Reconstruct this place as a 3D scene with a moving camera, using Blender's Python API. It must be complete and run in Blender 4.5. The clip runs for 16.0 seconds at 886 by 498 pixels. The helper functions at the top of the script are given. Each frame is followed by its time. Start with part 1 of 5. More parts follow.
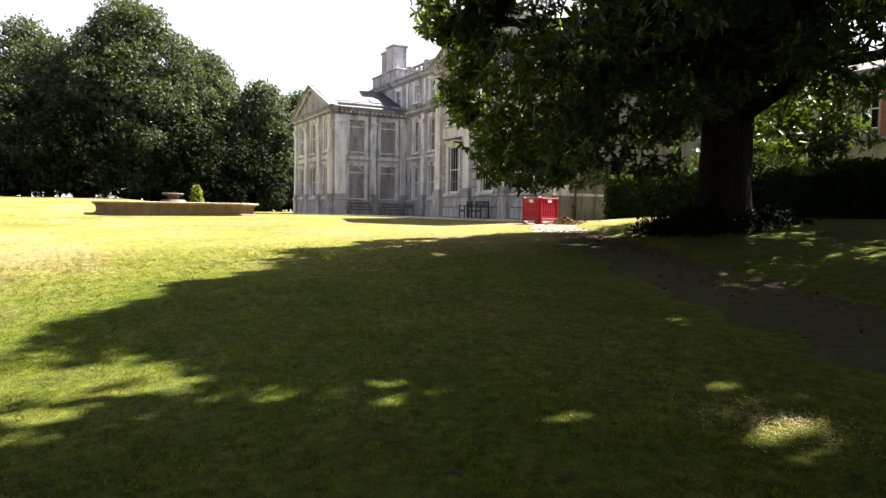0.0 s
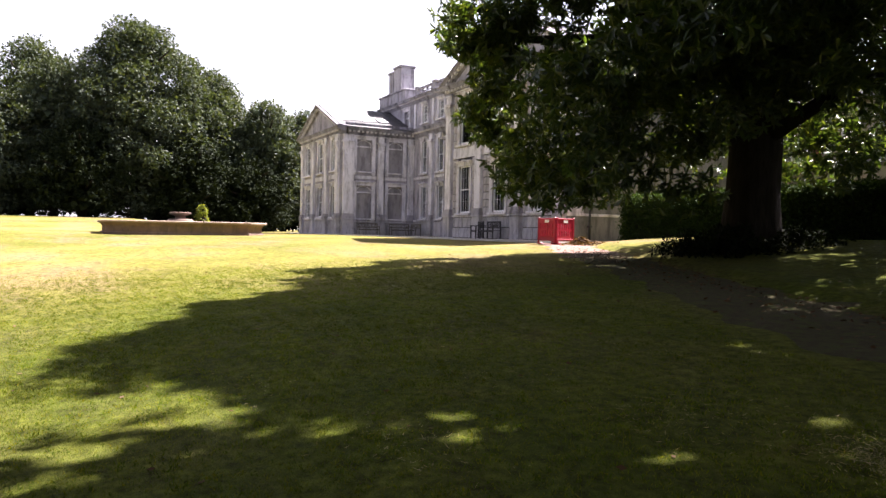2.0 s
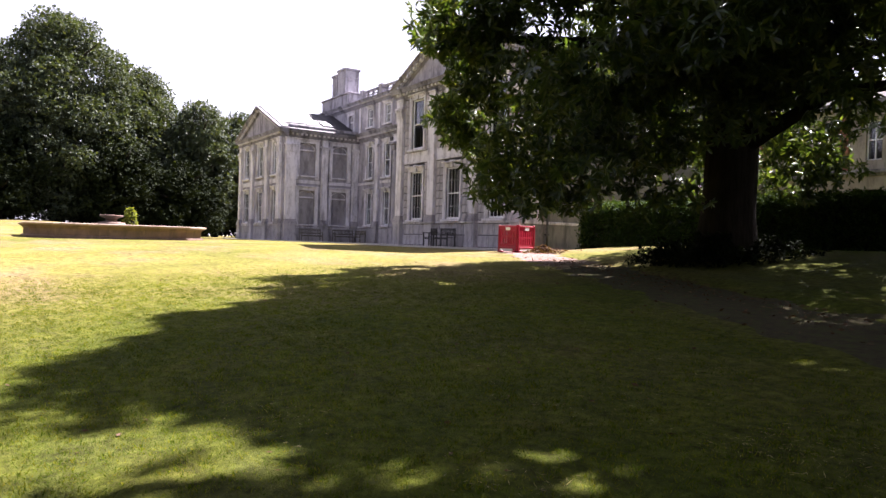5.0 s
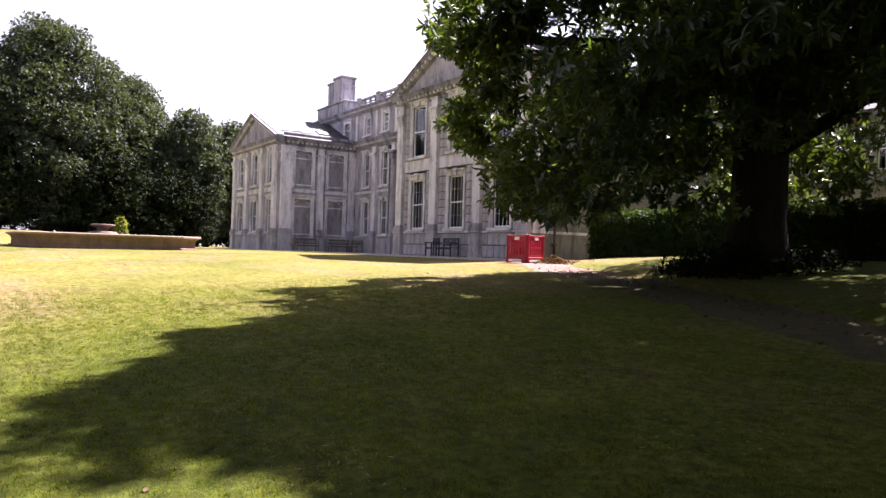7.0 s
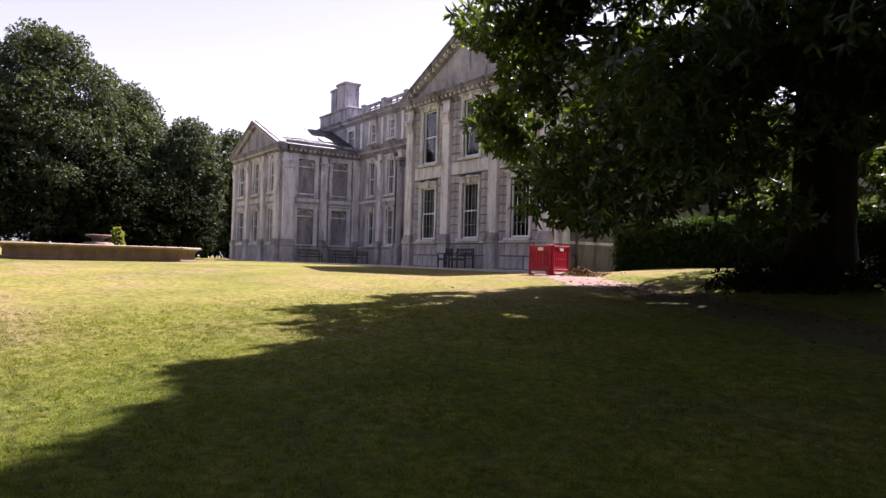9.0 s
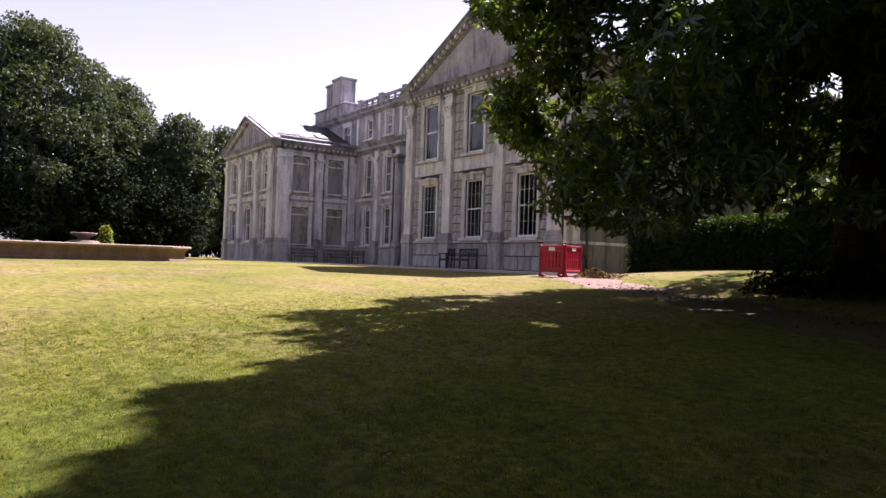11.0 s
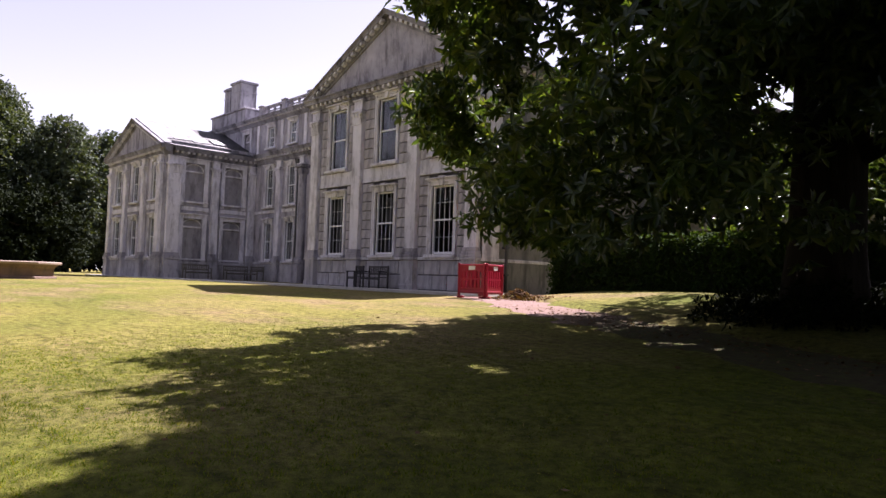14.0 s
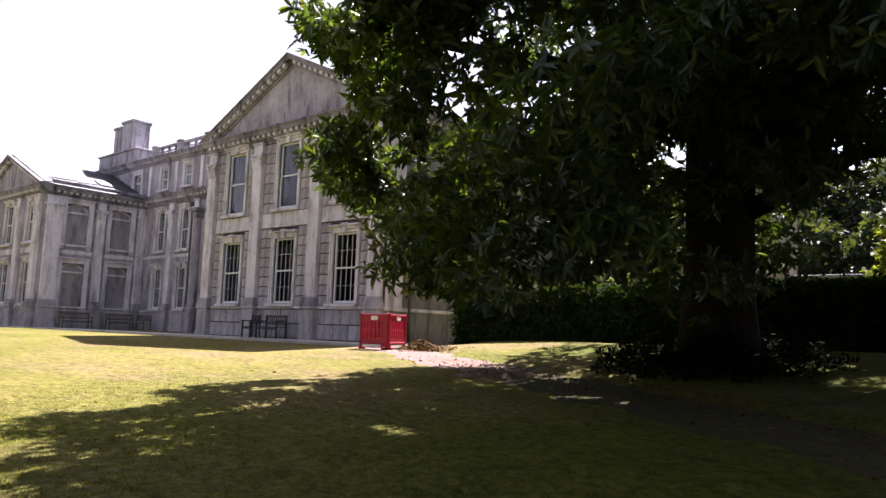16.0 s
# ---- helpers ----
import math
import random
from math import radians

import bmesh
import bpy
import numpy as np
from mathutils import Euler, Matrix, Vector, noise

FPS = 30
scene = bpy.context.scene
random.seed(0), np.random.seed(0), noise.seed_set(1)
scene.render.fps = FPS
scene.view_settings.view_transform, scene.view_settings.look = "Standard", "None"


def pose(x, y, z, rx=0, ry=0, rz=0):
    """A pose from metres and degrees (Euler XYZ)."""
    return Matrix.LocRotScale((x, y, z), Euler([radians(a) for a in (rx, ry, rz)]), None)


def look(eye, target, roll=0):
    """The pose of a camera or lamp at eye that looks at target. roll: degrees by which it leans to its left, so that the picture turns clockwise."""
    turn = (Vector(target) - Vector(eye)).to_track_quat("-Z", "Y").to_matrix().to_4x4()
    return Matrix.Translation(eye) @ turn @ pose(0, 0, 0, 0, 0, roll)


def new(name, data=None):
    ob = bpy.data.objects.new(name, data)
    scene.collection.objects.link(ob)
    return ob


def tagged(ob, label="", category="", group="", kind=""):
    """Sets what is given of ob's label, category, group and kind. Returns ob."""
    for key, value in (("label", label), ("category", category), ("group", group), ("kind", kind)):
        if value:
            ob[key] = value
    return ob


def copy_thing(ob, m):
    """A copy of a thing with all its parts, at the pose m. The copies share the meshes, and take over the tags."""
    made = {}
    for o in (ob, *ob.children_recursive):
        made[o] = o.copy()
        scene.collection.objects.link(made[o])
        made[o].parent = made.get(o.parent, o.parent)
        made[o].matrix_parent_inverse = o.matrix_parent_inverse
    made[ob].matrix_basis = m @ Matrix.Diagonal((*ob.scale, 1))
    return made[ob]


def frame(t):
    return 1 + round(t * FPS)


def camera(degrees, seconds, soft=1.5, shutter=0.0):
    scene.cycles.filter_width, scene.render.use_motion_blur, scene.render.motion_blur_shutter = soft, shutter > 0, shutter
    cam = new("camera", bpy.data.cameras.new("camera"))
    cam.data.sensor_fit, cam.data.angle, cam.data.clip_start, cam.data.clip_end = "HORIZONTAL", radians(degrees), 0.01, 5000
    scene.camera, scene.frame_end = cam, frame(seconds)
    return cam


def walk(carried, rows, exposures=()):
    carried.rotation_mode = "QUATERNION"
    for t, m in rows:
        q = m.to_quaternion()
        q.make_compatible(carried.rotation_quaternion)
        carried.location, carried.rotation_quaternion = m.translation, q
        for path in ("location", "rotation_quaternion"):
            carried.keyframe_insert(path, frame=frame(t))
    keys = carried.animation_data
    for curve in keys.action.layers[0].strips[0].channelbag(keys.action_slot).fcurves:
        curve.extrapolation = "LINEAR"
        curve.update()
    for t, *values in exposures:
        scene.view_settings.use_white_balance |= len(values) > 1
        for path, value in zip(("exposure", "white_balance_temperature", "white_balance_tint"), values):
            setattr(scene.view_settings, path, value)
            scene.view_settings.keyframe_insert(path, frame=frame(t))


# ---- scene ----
cam = camera(65.3, 16.0)
PATH = [
    (0, (33.967, -18.48, 0.367), (32.207, -17.538, 0.259), 0.9),
    (0.5, (33.892, -18.53, 0.375), (32.124, -17.6, 0.282), 0.9),
    (1, (33.782, -18.546, 0.349), (32.004, -17.632, 0.283), 0.9),
    (1.5, (33.518, -18.565, 0.345), (31.736, -17.658, 0.293), 1.0),
    (2, (33.323, -18.706, 0.326), (31.558, -17.766, 0.278), 1.1),
    (2.5, (33.137, -18.845, 0.313), (31.39, -17.873, 0.266), 1.2),
    (3, (32.929, -18.886, 0.29), (31.18, -17.917, 0.242), 1.3),
    (3.5, (32.767, -18.931, 0.289), (31.02, -17.96, 0.242), 1.3),
    (4, (32.598, -19.044, 0.283), (30.882, -18.018, 0.24), 1.4),
    (6.5, (31.206, -19.187, 0.249), (29.559, -18.052, 0.242), 1.8),
    (7, (30.992, -19.204, 0.251), (29.343, -18.071, 0.26), 1.7),
    (7.5, (30.577, -19.234, 0.263), (28.934, -18.094, 0.296), 1.7),
    (8, (30.226, -19.129, 0.269), (28.582, -17.99, 0.308), 1.6),
    (8.5, (29.717, -18.988, 0.274), (28.073, -17.851, 0.313), 1.6),
    (11, (27.86, -18.412, 0.277), (26.227, -17.257, 0.317), 1.8),
    (11.5, (27.547, -18.258, 0.287), (25.953, -17.051, 0.328), 1.8),
    (12, (27.202, -18.077, 0.315), (25.682, -16.777, 0.358), 2.0),
    (12.5, (26.859, -17.829, 0.333), (25.388, -16.475, 0.376), 2.0),
    (13, (26.609, -17.633, 0.363), (25.142, -16.274, 0.408), 2.0),
    (13.5, (26.296, -17.504, 0.401), (24.834, -16.142, 0.462), 1.9),
    (14, (26.034, -17.29, 0.435), (24.575, -15.925, 0.526), 1.9),
    (14.5, (25.885, -17.109, 0.486), (24.449, -15.726, 0.639), 1.8),
    (15, (25.688, -16.991, 0.504), (24.303, -15.561, 0.696), 1.8),
    (15.5, (25.779, -17.082, 0.494), (24.474, -15.581, 0.71), 1.8),
    (16, (25.74, -17.061, 0.506), (24.494, -15.515, 0.743), 1.8),
]
EXPOSURES = [(0, 2.6, 6250, 14), (1, 2.55, 6300, 21), (2, 2.5, 6150, 28), (4, 2.45, 5980, 32), (7, 2.38, 5950, 34), (8.5, 2.0, 5900, 34), (11, 1.88, 5900, 34), (13, 1.88, 5900, 34), (14.5, 1.8, 5900, 34), (15.2, 1.8, 5900, 32), (16, 2.2, 5950, 30)]
walk(cam, [(t, look(eye, target, roll)) for t, eye, target, roll in PATH], EXPOSURES)

# ---- world, sun ----
SHADOW = (0.065, -0.62)          # ground shift of a shadow for each metre of height
sun_dir = Vector((SHADOW[0], SHADOW[1], -1)).normalized()
elev = math.asin(-sun_dir.z)
world = bpy.data.worlds.new("world")
scene.world = world
world.use_nodes = True
wn = world.node_tree
sky = wn.nodes.new("ShaderNodeTexSky")
sky.sky_type, sky.sun_disc = "NISHITA", False
sky.sun_elevation, sky.sun_rotation = elev, math.atan2(-SHADOW[0], -SHADOW[1])
sky.air_density, sky.dust_density, sky.ozone_density = 1.3, 0.6, 1.0
bg = wn.nodes["Background"]
bg.inputs[1].default_value = 0.065
haze = wn.nodes.new("ShaderNodeRGBToBW")
thin = wn.nodes.new("ShaderNodeMix")
thin.data_type = "RGBA"
thin.inputs[0].default_value = 0.85
wn.links.new(sky.outputs[0], haze.inputs[0])
wn.links.new(sky.outputs[0], thin.inputs[6])
wn.links.new(haze.outputs[0], thin.inputs[7])
wn.links.new(thin.outputs[2], bg.inputs[0])
sun = new("sun", bpy.data.lights.new("sun", "SUN"))
sun.data.energy, sun.data.angle, sun.data.color = 5.0, radians(0.6), (1.0, 0.94, 0.82)
sun.rotation_mode = "QUATERNION"
sun.rotation_quaternion = sun_dir.to_track_quat("-Z", "Y")


# ---- materials ----
def material(name, rough=0.8, metal=0.0):
    m = bpy.data.materials.new(name)
    m.use_nodes = True
    b = m.node_tree.nodes["Principled BSDF"]
    b.inputs["Roughness"].default_value, b.inputs["Metallic"].default_value = rough, metal
    return m, m.node_tree, b


def noise_node(nt, scale, detail=4.0, stretch=(1, 1, 1), rough=0.55):
    tc, mp = nt.nodes.new("ShaderNodeTexCoord"), nt.nodes.new("ShaderNodeMapping")
    mp.inputs["Scale"].default_value = stretch
    nt.links.new(tc.outputs["Object"], mp.inputs[0])
    n = nt.nodes.new("ShaderNodeTexNoise")
    n.inputs["Scale"].default_value, n.inputs["Detail"].default_value, n.inputs["Roughness"].default_value = scale, detail, rough
    nt.links.new(mp.outputs[0], n.inputs[0])
    return n.outputs["Fac"]


def ramp(nt, fac, stops):
    r = nt.nodes.new("ShaderNodeValToRGB")
    while len(r.color_ramp.elements) < len(stops):
        r.color_ramp.elements.new(0.5)
    for e, (p, c) in zip(r.color_ramp.elements, stops):
        e.position, e.color = p, (*c, 1) if len(c) == 3 else c
    nt.links.new(fac, r.inputs[0])
    return r.outputs[0]


def mix(nt, fac, a, b, kind="MIX"):
    m = nt.nodes.new("ShaderNodeMix")
    m.data_type, m.blend_type = "RGBA", kind
    for sock, v in ((m.inputs[0], fac), (m.inputs[6], a), (m.inputs[7], b)):
        if isinstance(v, (int, float)):
            sock.default_value = v
        elif isinstance(v, tuple):
            sock.default_value = (*v, 1)
        else:
            nt.links.new(v, sock)
    return m.outputs[2]


def bump(nt, b, fac, strength, dist):
    n = nt.nodes.new("ShaderNodeBump")
    n.inputs["Strength"].default_value, n.inputs["Distance"].default_value = strength, dist
    nt.links.new(fac, n.inputs["Height"])
    nt.links.new(n.outputs[0], b.inputs["Normal"])


def grey(v):
    return (v, v, v)


def stone_material(name, light, dark, stain, amount=0.5, per_piece=0.0):
    """Weathered limestone: mottling, dark runs of lichen and soot, fine grain."""
    m, nt, b = material(name, 0.9)
    c = ramp(nt, noise_node(nt, 0.9, 6), [(0.3, dark), (0.7, light)])
    runs = ramp(nt, noise_node(nt, 2.2, 8, (1, 1, 0.2), 0.7), [(0.48, grey(0)), (0.64, grey(amount))])
    c = mix(nt, runs, c, stain)
    blot = ramp(nt, noise_node(nt, 4.6, 6, (1, 1, 0.6), 0.65), [(0.54, grey(0)), (0.68, grey(amount * 0.5))])
    c = mix(nt, blot, c, tuple(q * 0.8 for q in stain))
    pale = ramp(nt, noise_node(nt, 4.2, 6, (1, 1, 0.7), 0.7), [(0.58, grey(0)), (0.7, grey(0.4))])
    c = mix(nt, pale, c, tuple(min(1, q * 1.3) for q in light))
    if per_piece:
        oi = nt.nodes.new("ShaderNodeObjectInfo")
        c = mix(nt, per_piece, c, ramp(nt, oi.outputs["Random"], [(0, grey(0.55)), (1, grey(1.0))]), "MULTIPLY")
    nt.links.new(c, b.inputs["Base Color"])
    bump(nt, b, noise_node(nt, 14, 8, (1, 1, 1), 0.75), 0.7, 0.035)
    return m


STONE = stone_material("limestone", (0.46, 0.44, 0.485), (0.27, 0.258, 0.288), (0.0902, 0.0831, 0.0957), 0.8)
ASHLAR = stone_material("limestone_block", (0.584, 0.553, 0.577), (0.414, 0.393, 0.41), (0.122, 0.112, 0.122), 0.75, 0.65)
TRIM = stone_material("pale_limestone", (0.77, 0.75, 0.8), (0.6, 0.585, 0.63), (0.139, 0.131, 0.143), 0.65)
CORNICE = stone_material("sooty_limestone", (0.367, 0.354, 0.394), (0.184, 0.176, 0.197), (0.0432, 0.04, 0.0464), 0.85)
BLIND = stone_material("blind_panel_render", (0.36, 0.34, 0.36), (0.25, 0.238, 0.252), (0.0782, 0.0718, 0.0781), 0.6)
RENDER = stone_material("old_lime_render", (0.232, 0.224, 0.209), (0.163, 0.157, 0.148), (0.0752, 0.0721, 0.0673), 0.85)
PLINTH = stone_material("plinth_stone", (0.56, 0.54, 0.565), (0.37, 0.355, 0.37), (0.11, 0.105, 0.11), 0.6, 0.45)
JOINT = stone_material("sooty_joint", (0.088, 0.084, 0.084), (0.048, 0.0448, 0.0448), (0.024, 0.0224, 0.0224), 0.6)
PAVING = stone_material("paving_stone", (0.56, 0.53, 0.5), (0.42, 0.4, 0.375), (0.2, 0.18, 0.165), 0.4)
BASIN = stone_material("basin_stone", (0.24, 0.155, 0.12), (0.15, 0.097, 0.078), (0.088, 0.072, 0.056), 0.6)
BASIN_TOP = stone_material("basin_coping", (0.40, 0.31, 0.24), (0.27, 0.2, 0.16), (0.16, 0.136, 0.104), 0.4)


def plain(name, c, rough=0.6, metal=0.0, vary=0.2, scale=6.0):
    m, nt, b = material(name, rough, metal)
    d = tuple(q * (1 - vary) for q in c)
    nt.links.new(ramp(nt, noise_node(nt, scale, 5), [(0.35, d), (0.65, c)]), b.inputs["Base Color"])
    bump(nt, b, noise_node(nt, scale * 8, 5), 0.15, 0.005)
    return m


WHITE = plain("white_paint", (0.83, 0.84, 0.88), 0.5, 0, 0.06, 9)
LEAD = plain("lead_pipe", (0.10, 0.10, 0.105), 0.6, 0.4, 0.3, 8)
WOOD = plain("weathered_teak", (0.16, 0.145, 0.12), 0.8, 0, 0.4, 14)
RED = plain("red_plastic", (0.32, 0.008, 0.03), 0.4, 0, 0.15, 5)
LABEL = plain("white_label", (0.75, 0.75, 0.73), 0.5, 0, 0.05, 5)
BLIND_CLOTH = plain("pale_roller_blind", (0.62, 0.62, 0.60), 0.9, 0, 0.08, 3)
# near-black, the dimness of unlit rooms put into the colour
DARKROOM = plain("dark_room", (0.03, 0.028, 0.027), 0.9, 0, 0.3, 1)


def slate_material():
    m, nt, b = material("roof_slate", 0.42)
    oi = nt.nodes.new("ShaderNodeObjectInfo")
    c = ramp(nt, noise_node(nt, 1.7, 6), [(0.35, (0.056, 0.0544, 0.06)), (0.55, (0.088, 0.0864, 0.092)), (0.7, (0.136, 0.132, 0.136))])
    br = nt.nodes.new("ShaderNodeNewGeometry")
    c = mix(nt, 0.6, c, ramp(nt, br.outputs["Random Per Island"], [(0, grey(0.5)), (1, grey(1))]), "MULTIPLY")
    nt.links.new(c, b.inputs["Base Color"])
    bump(nt, b, noise_node(nt, 12, 5), 0.2, 0.01)
    return m


SLATE = slate_material()


def glass_material(name, tint):
    m, nt, b = material(name, 0.03)
    b.inputs["Base Color"].default_value = (*tint, 1)
    b.inputs["Transmission Weight"].default_value = 1.0
    b.inputs["IOR"].default_value = 1.33
    bump(nt, b, noise_node(nt, 1.3, 2), 0.12, 0.02)
    return m


GLASS = glass_material("window_glass", (0.9, 0.94, 0.95))


def leaf_material(name, c0, c1, c2, trans=0.35, rough=0.5, gloss=0.35):
    m, nt, b = material(name, rough)
    b.inputs["Specular IOR Level"].default_value = gloss
    g = nt.nodes.new("ShaderNodeNewGeometry")
    c = ramp(nt, g.outputs["Random Per Island"], [(0, c0), (0.6, c1), (1, c2)])
    patch = ramp(nt, noise_node(nt, 0.5, 3), [(0.35, grey(0.7)), (0.65, grey(1.15))])
    c = mix(nt, 1.0, c, patch, "MULTIPLY")
    nt.links.new(c, b.inputs["Base Color"])
    t = nt.nodes.new("ShaderNodeBsdfTranslucent")
    nt.links.new(mix(nt, 1.0, c, (3.1, 2.8, 0.6), "MULTIPLY"), t.inputs[0])
    ms = nt.nodes.new("ShaderNodeMixShader")
    ms.inputs[0].default_value = trans
    out = nt.nodes["Material Output"]
    nt.links.new(b.outputs[0], ms.inputs[1])
    nt.links.new(t.outputs[0], ms.inputs[2])
    nt.links.new(ms.outputs[0], out.inputs[0])
    return m


CHESTNUT_LEAF = leaf_material("chestnut_leaf", (0.02, 0.043, 0.014), (0.038, 0.068, 0.02), (0.08, 0.108, 0.026), 0.3, 0.38, 0.5)
FAR_LEAF = leaf_material("woodland_leaf", (0.021, 0.034, 0.021), (0.036, 0.054, 0.032), (0.066, 0.086, 0.044), 0.16, 0.7)
# yellow-green leaf, brightened in colour so the shrubs look sunlit
SUN_LEAF = leaf_material("sunlit_green_leaf", (0.07, 0.1, 0.02), (0.11, 0.14, 0.03), (0.16, 0.18, 0.045), 0.35, 0.6)
# near-black leaf for dim foliage, the shade put into its colour
SHADED_LEAF = leaf_material("shaded_leaf", (0.0064, 0.0112, 0.0048), (0.0112, 0.0176, 0.0072), (0.0176, 0.0256, 0.0096), 0.05, 0.8, 0.08)
HEDGE_LEAF = leaf_material("hedge_leaf", (0.016, 0.036, 0.0096), (0.028, 0.056, 0.0128), (0.048, 0.08, 0.02), 0.15, 0.75, 0.08)


def bark_material():
    m, nt, b = material("bark", 0.95)
    b.inputs["Specular IOR Level"].default_value = 0.1
    f = noise_node(nt, 5.0, 7, (1, 1, 0.18), 0.7)
    nt.links.new(ramp(nt, f, [(0.35, (0.012, 0.0095, 0.0078)), (0.65, (0.032, 0.027, 0.023))]), b.inputs["Base Color"])
    bump(nt, b, f, 1.0, 0.06)
    return m


BARK = bark_material()


def lawn_material(name):
    m, nt, b = material(name, 0.95)
    b.inputs["Specular IOR Level"].default_value = 0.08
    c = ramp(nt, noise_node(nt, 0.13, 5), [(0.36, (0.125, 0.14, 0.024)), (0.52, (0.2, 0.185, 0.042)), (0.68, (0.29, 0.235, 0.085))])
    dry = ramp(nt, noise_node(nt, 0.35, 7, (0.6, 1, 1), 0.7), [(0.48, grey(0)), (0.62, grey(0.8))])
    c = mix(nt, dry, c, (0.25, 0.18, 0.095))
    # greener and darker eastwards, the tree's shade partly put into the colour
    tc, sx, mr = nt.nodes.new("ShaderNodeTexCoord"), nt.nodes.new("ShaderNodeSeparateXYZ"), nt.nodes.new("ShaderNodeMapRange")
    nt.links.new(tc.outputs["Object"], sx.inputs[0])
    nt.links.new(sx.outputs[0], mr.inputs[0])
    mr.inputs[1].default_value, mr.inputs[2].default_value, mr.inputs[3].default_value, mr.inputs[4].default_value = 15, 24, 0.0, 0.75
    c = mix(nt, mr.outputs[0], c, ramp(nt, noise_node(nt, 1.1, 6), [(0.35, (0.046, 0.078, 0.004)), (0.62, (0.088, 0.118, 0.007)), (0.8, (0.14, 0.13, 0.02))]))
    tuft = ramp(nt, noise_node(nt, 3.2, 7, (0.45, 1.3, 1), 0.8), [(0.53, grey(0)), (0.62, grey(0.6))])
    c = mix(nt, tuft, c, (0.06, 0.062, 0.014))
    fine = ramp(nt, noise_node(nt, 9, 6, (1, 1, 1), 0.75), [(0.34, grey(0.35)), (0.68, grey(1.2))])
    c = mix(nt, 1.0, c, fine, "MULTIPLY")
    nt.links.new(c, b.inputs["Base Color"])
    bump(nt, b, noise_node(nt, 45, 6, (1, 1, 1), 0.75), 0.9, 0.03)
    return m


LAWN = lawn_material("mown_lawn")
BLADE = leaf_material("grass_blade", (0.022, 0.046, 0.004), (0.052, 0.078, 0.007), (0.105, 0.108, 0.018), 0.5, 0.8, 0.08)


def gravel_material():
    m, nt, b = material("gravel", 0.95)
    b.inputs["Specular IOR Level"].default_value = 0.1
    c = ramp(nt, noise_node(nt, 30, 6, (1, 1, 1), 0.8), [(0.3, (0.13, 0.085, 0.07)), (0.7, (0.28, 0.195, 0.168))])
    c = mix(nt, ramp(nt, noise_node(nt, 1.2, 5), [(0.45, grey(0)), (0.7, grey(0.6))]), c, (0.16, 0.112, 0.072))
    # towards the tree: leaf mould, with the tree's shade put into its colour
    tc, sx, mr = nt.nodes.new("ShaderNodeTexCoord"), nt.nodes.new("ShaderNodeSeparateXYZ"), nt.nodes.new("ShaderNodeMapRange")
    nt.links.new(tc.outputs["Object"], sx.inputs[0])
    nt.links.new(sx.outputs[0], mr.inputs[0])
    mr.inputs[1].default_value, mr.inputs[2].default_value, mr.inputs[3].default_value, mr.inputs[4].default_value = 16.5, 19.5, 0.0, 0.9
    shaded_mould = ramp(nt, noise_node(nt, 7, 7, (1, 1, 1), 0.75), [(0.35, (0.024, 0.024, 0.009)), (0.5, (0.044, 0.042, 0.017)), (0.6, (0.045, 0.068, 0.01))])
    c = mix(nt, mr.outputs[0], c, shaded_mould)
    nt.links.new(c, b.inputs["Base Color"])
    bump(nt, b, noise_node(nt, 60, 4), 0.8, 0.02)
    return m


GRAVEL = gravel_material()


# ---- mesh helpers ----
def part(name, bm, mat, parent=None, label=""):
    me = bpy.data.meshes.new(name)
    bm.normal_update()
    bm.to_mesh(me)
    bm.free()
    me.materials.append(mat)
    ob = new(name, me)
    if parent:
        ob.parent = parent
    if label:
        ob["label"] = label
    return ob


def from_arrays(name, verts, faces, mat, parent=None, label=""):
    """A mesh from an (n, 3) array of points and an (m, k) array of corners."""
    me = bpy.data.meshes.new(name)
    n, k = faces.shape
    me.vertices.add(len(verts))
    me.vertices.foreach_set("co", verts.astype(np.float32).ravel())
    me.loops.add(n * k)
    me.loops.foreach_set("vertex_index", faces.astype(np.int32).ravel())
    me.polygons.add(n)
    me.polygons.foreach_set("loop_start", np.arange(0, n * k, k, dtype=np.int32))
    me.update(calc_edges=True)
    me.materials.append(mat)
    ob = new(name, me)
    if parent:
        ob.parent = parent
    if label:
        ob["label"] = label
    return ob


BOX_FACES = ((0, 3, 2, 1), (4, 5, 6, 7), (0, 1, 5, 4), (1, 2, 6, 5), (2, 3, 7, 6), (3, 0, 4, 7))


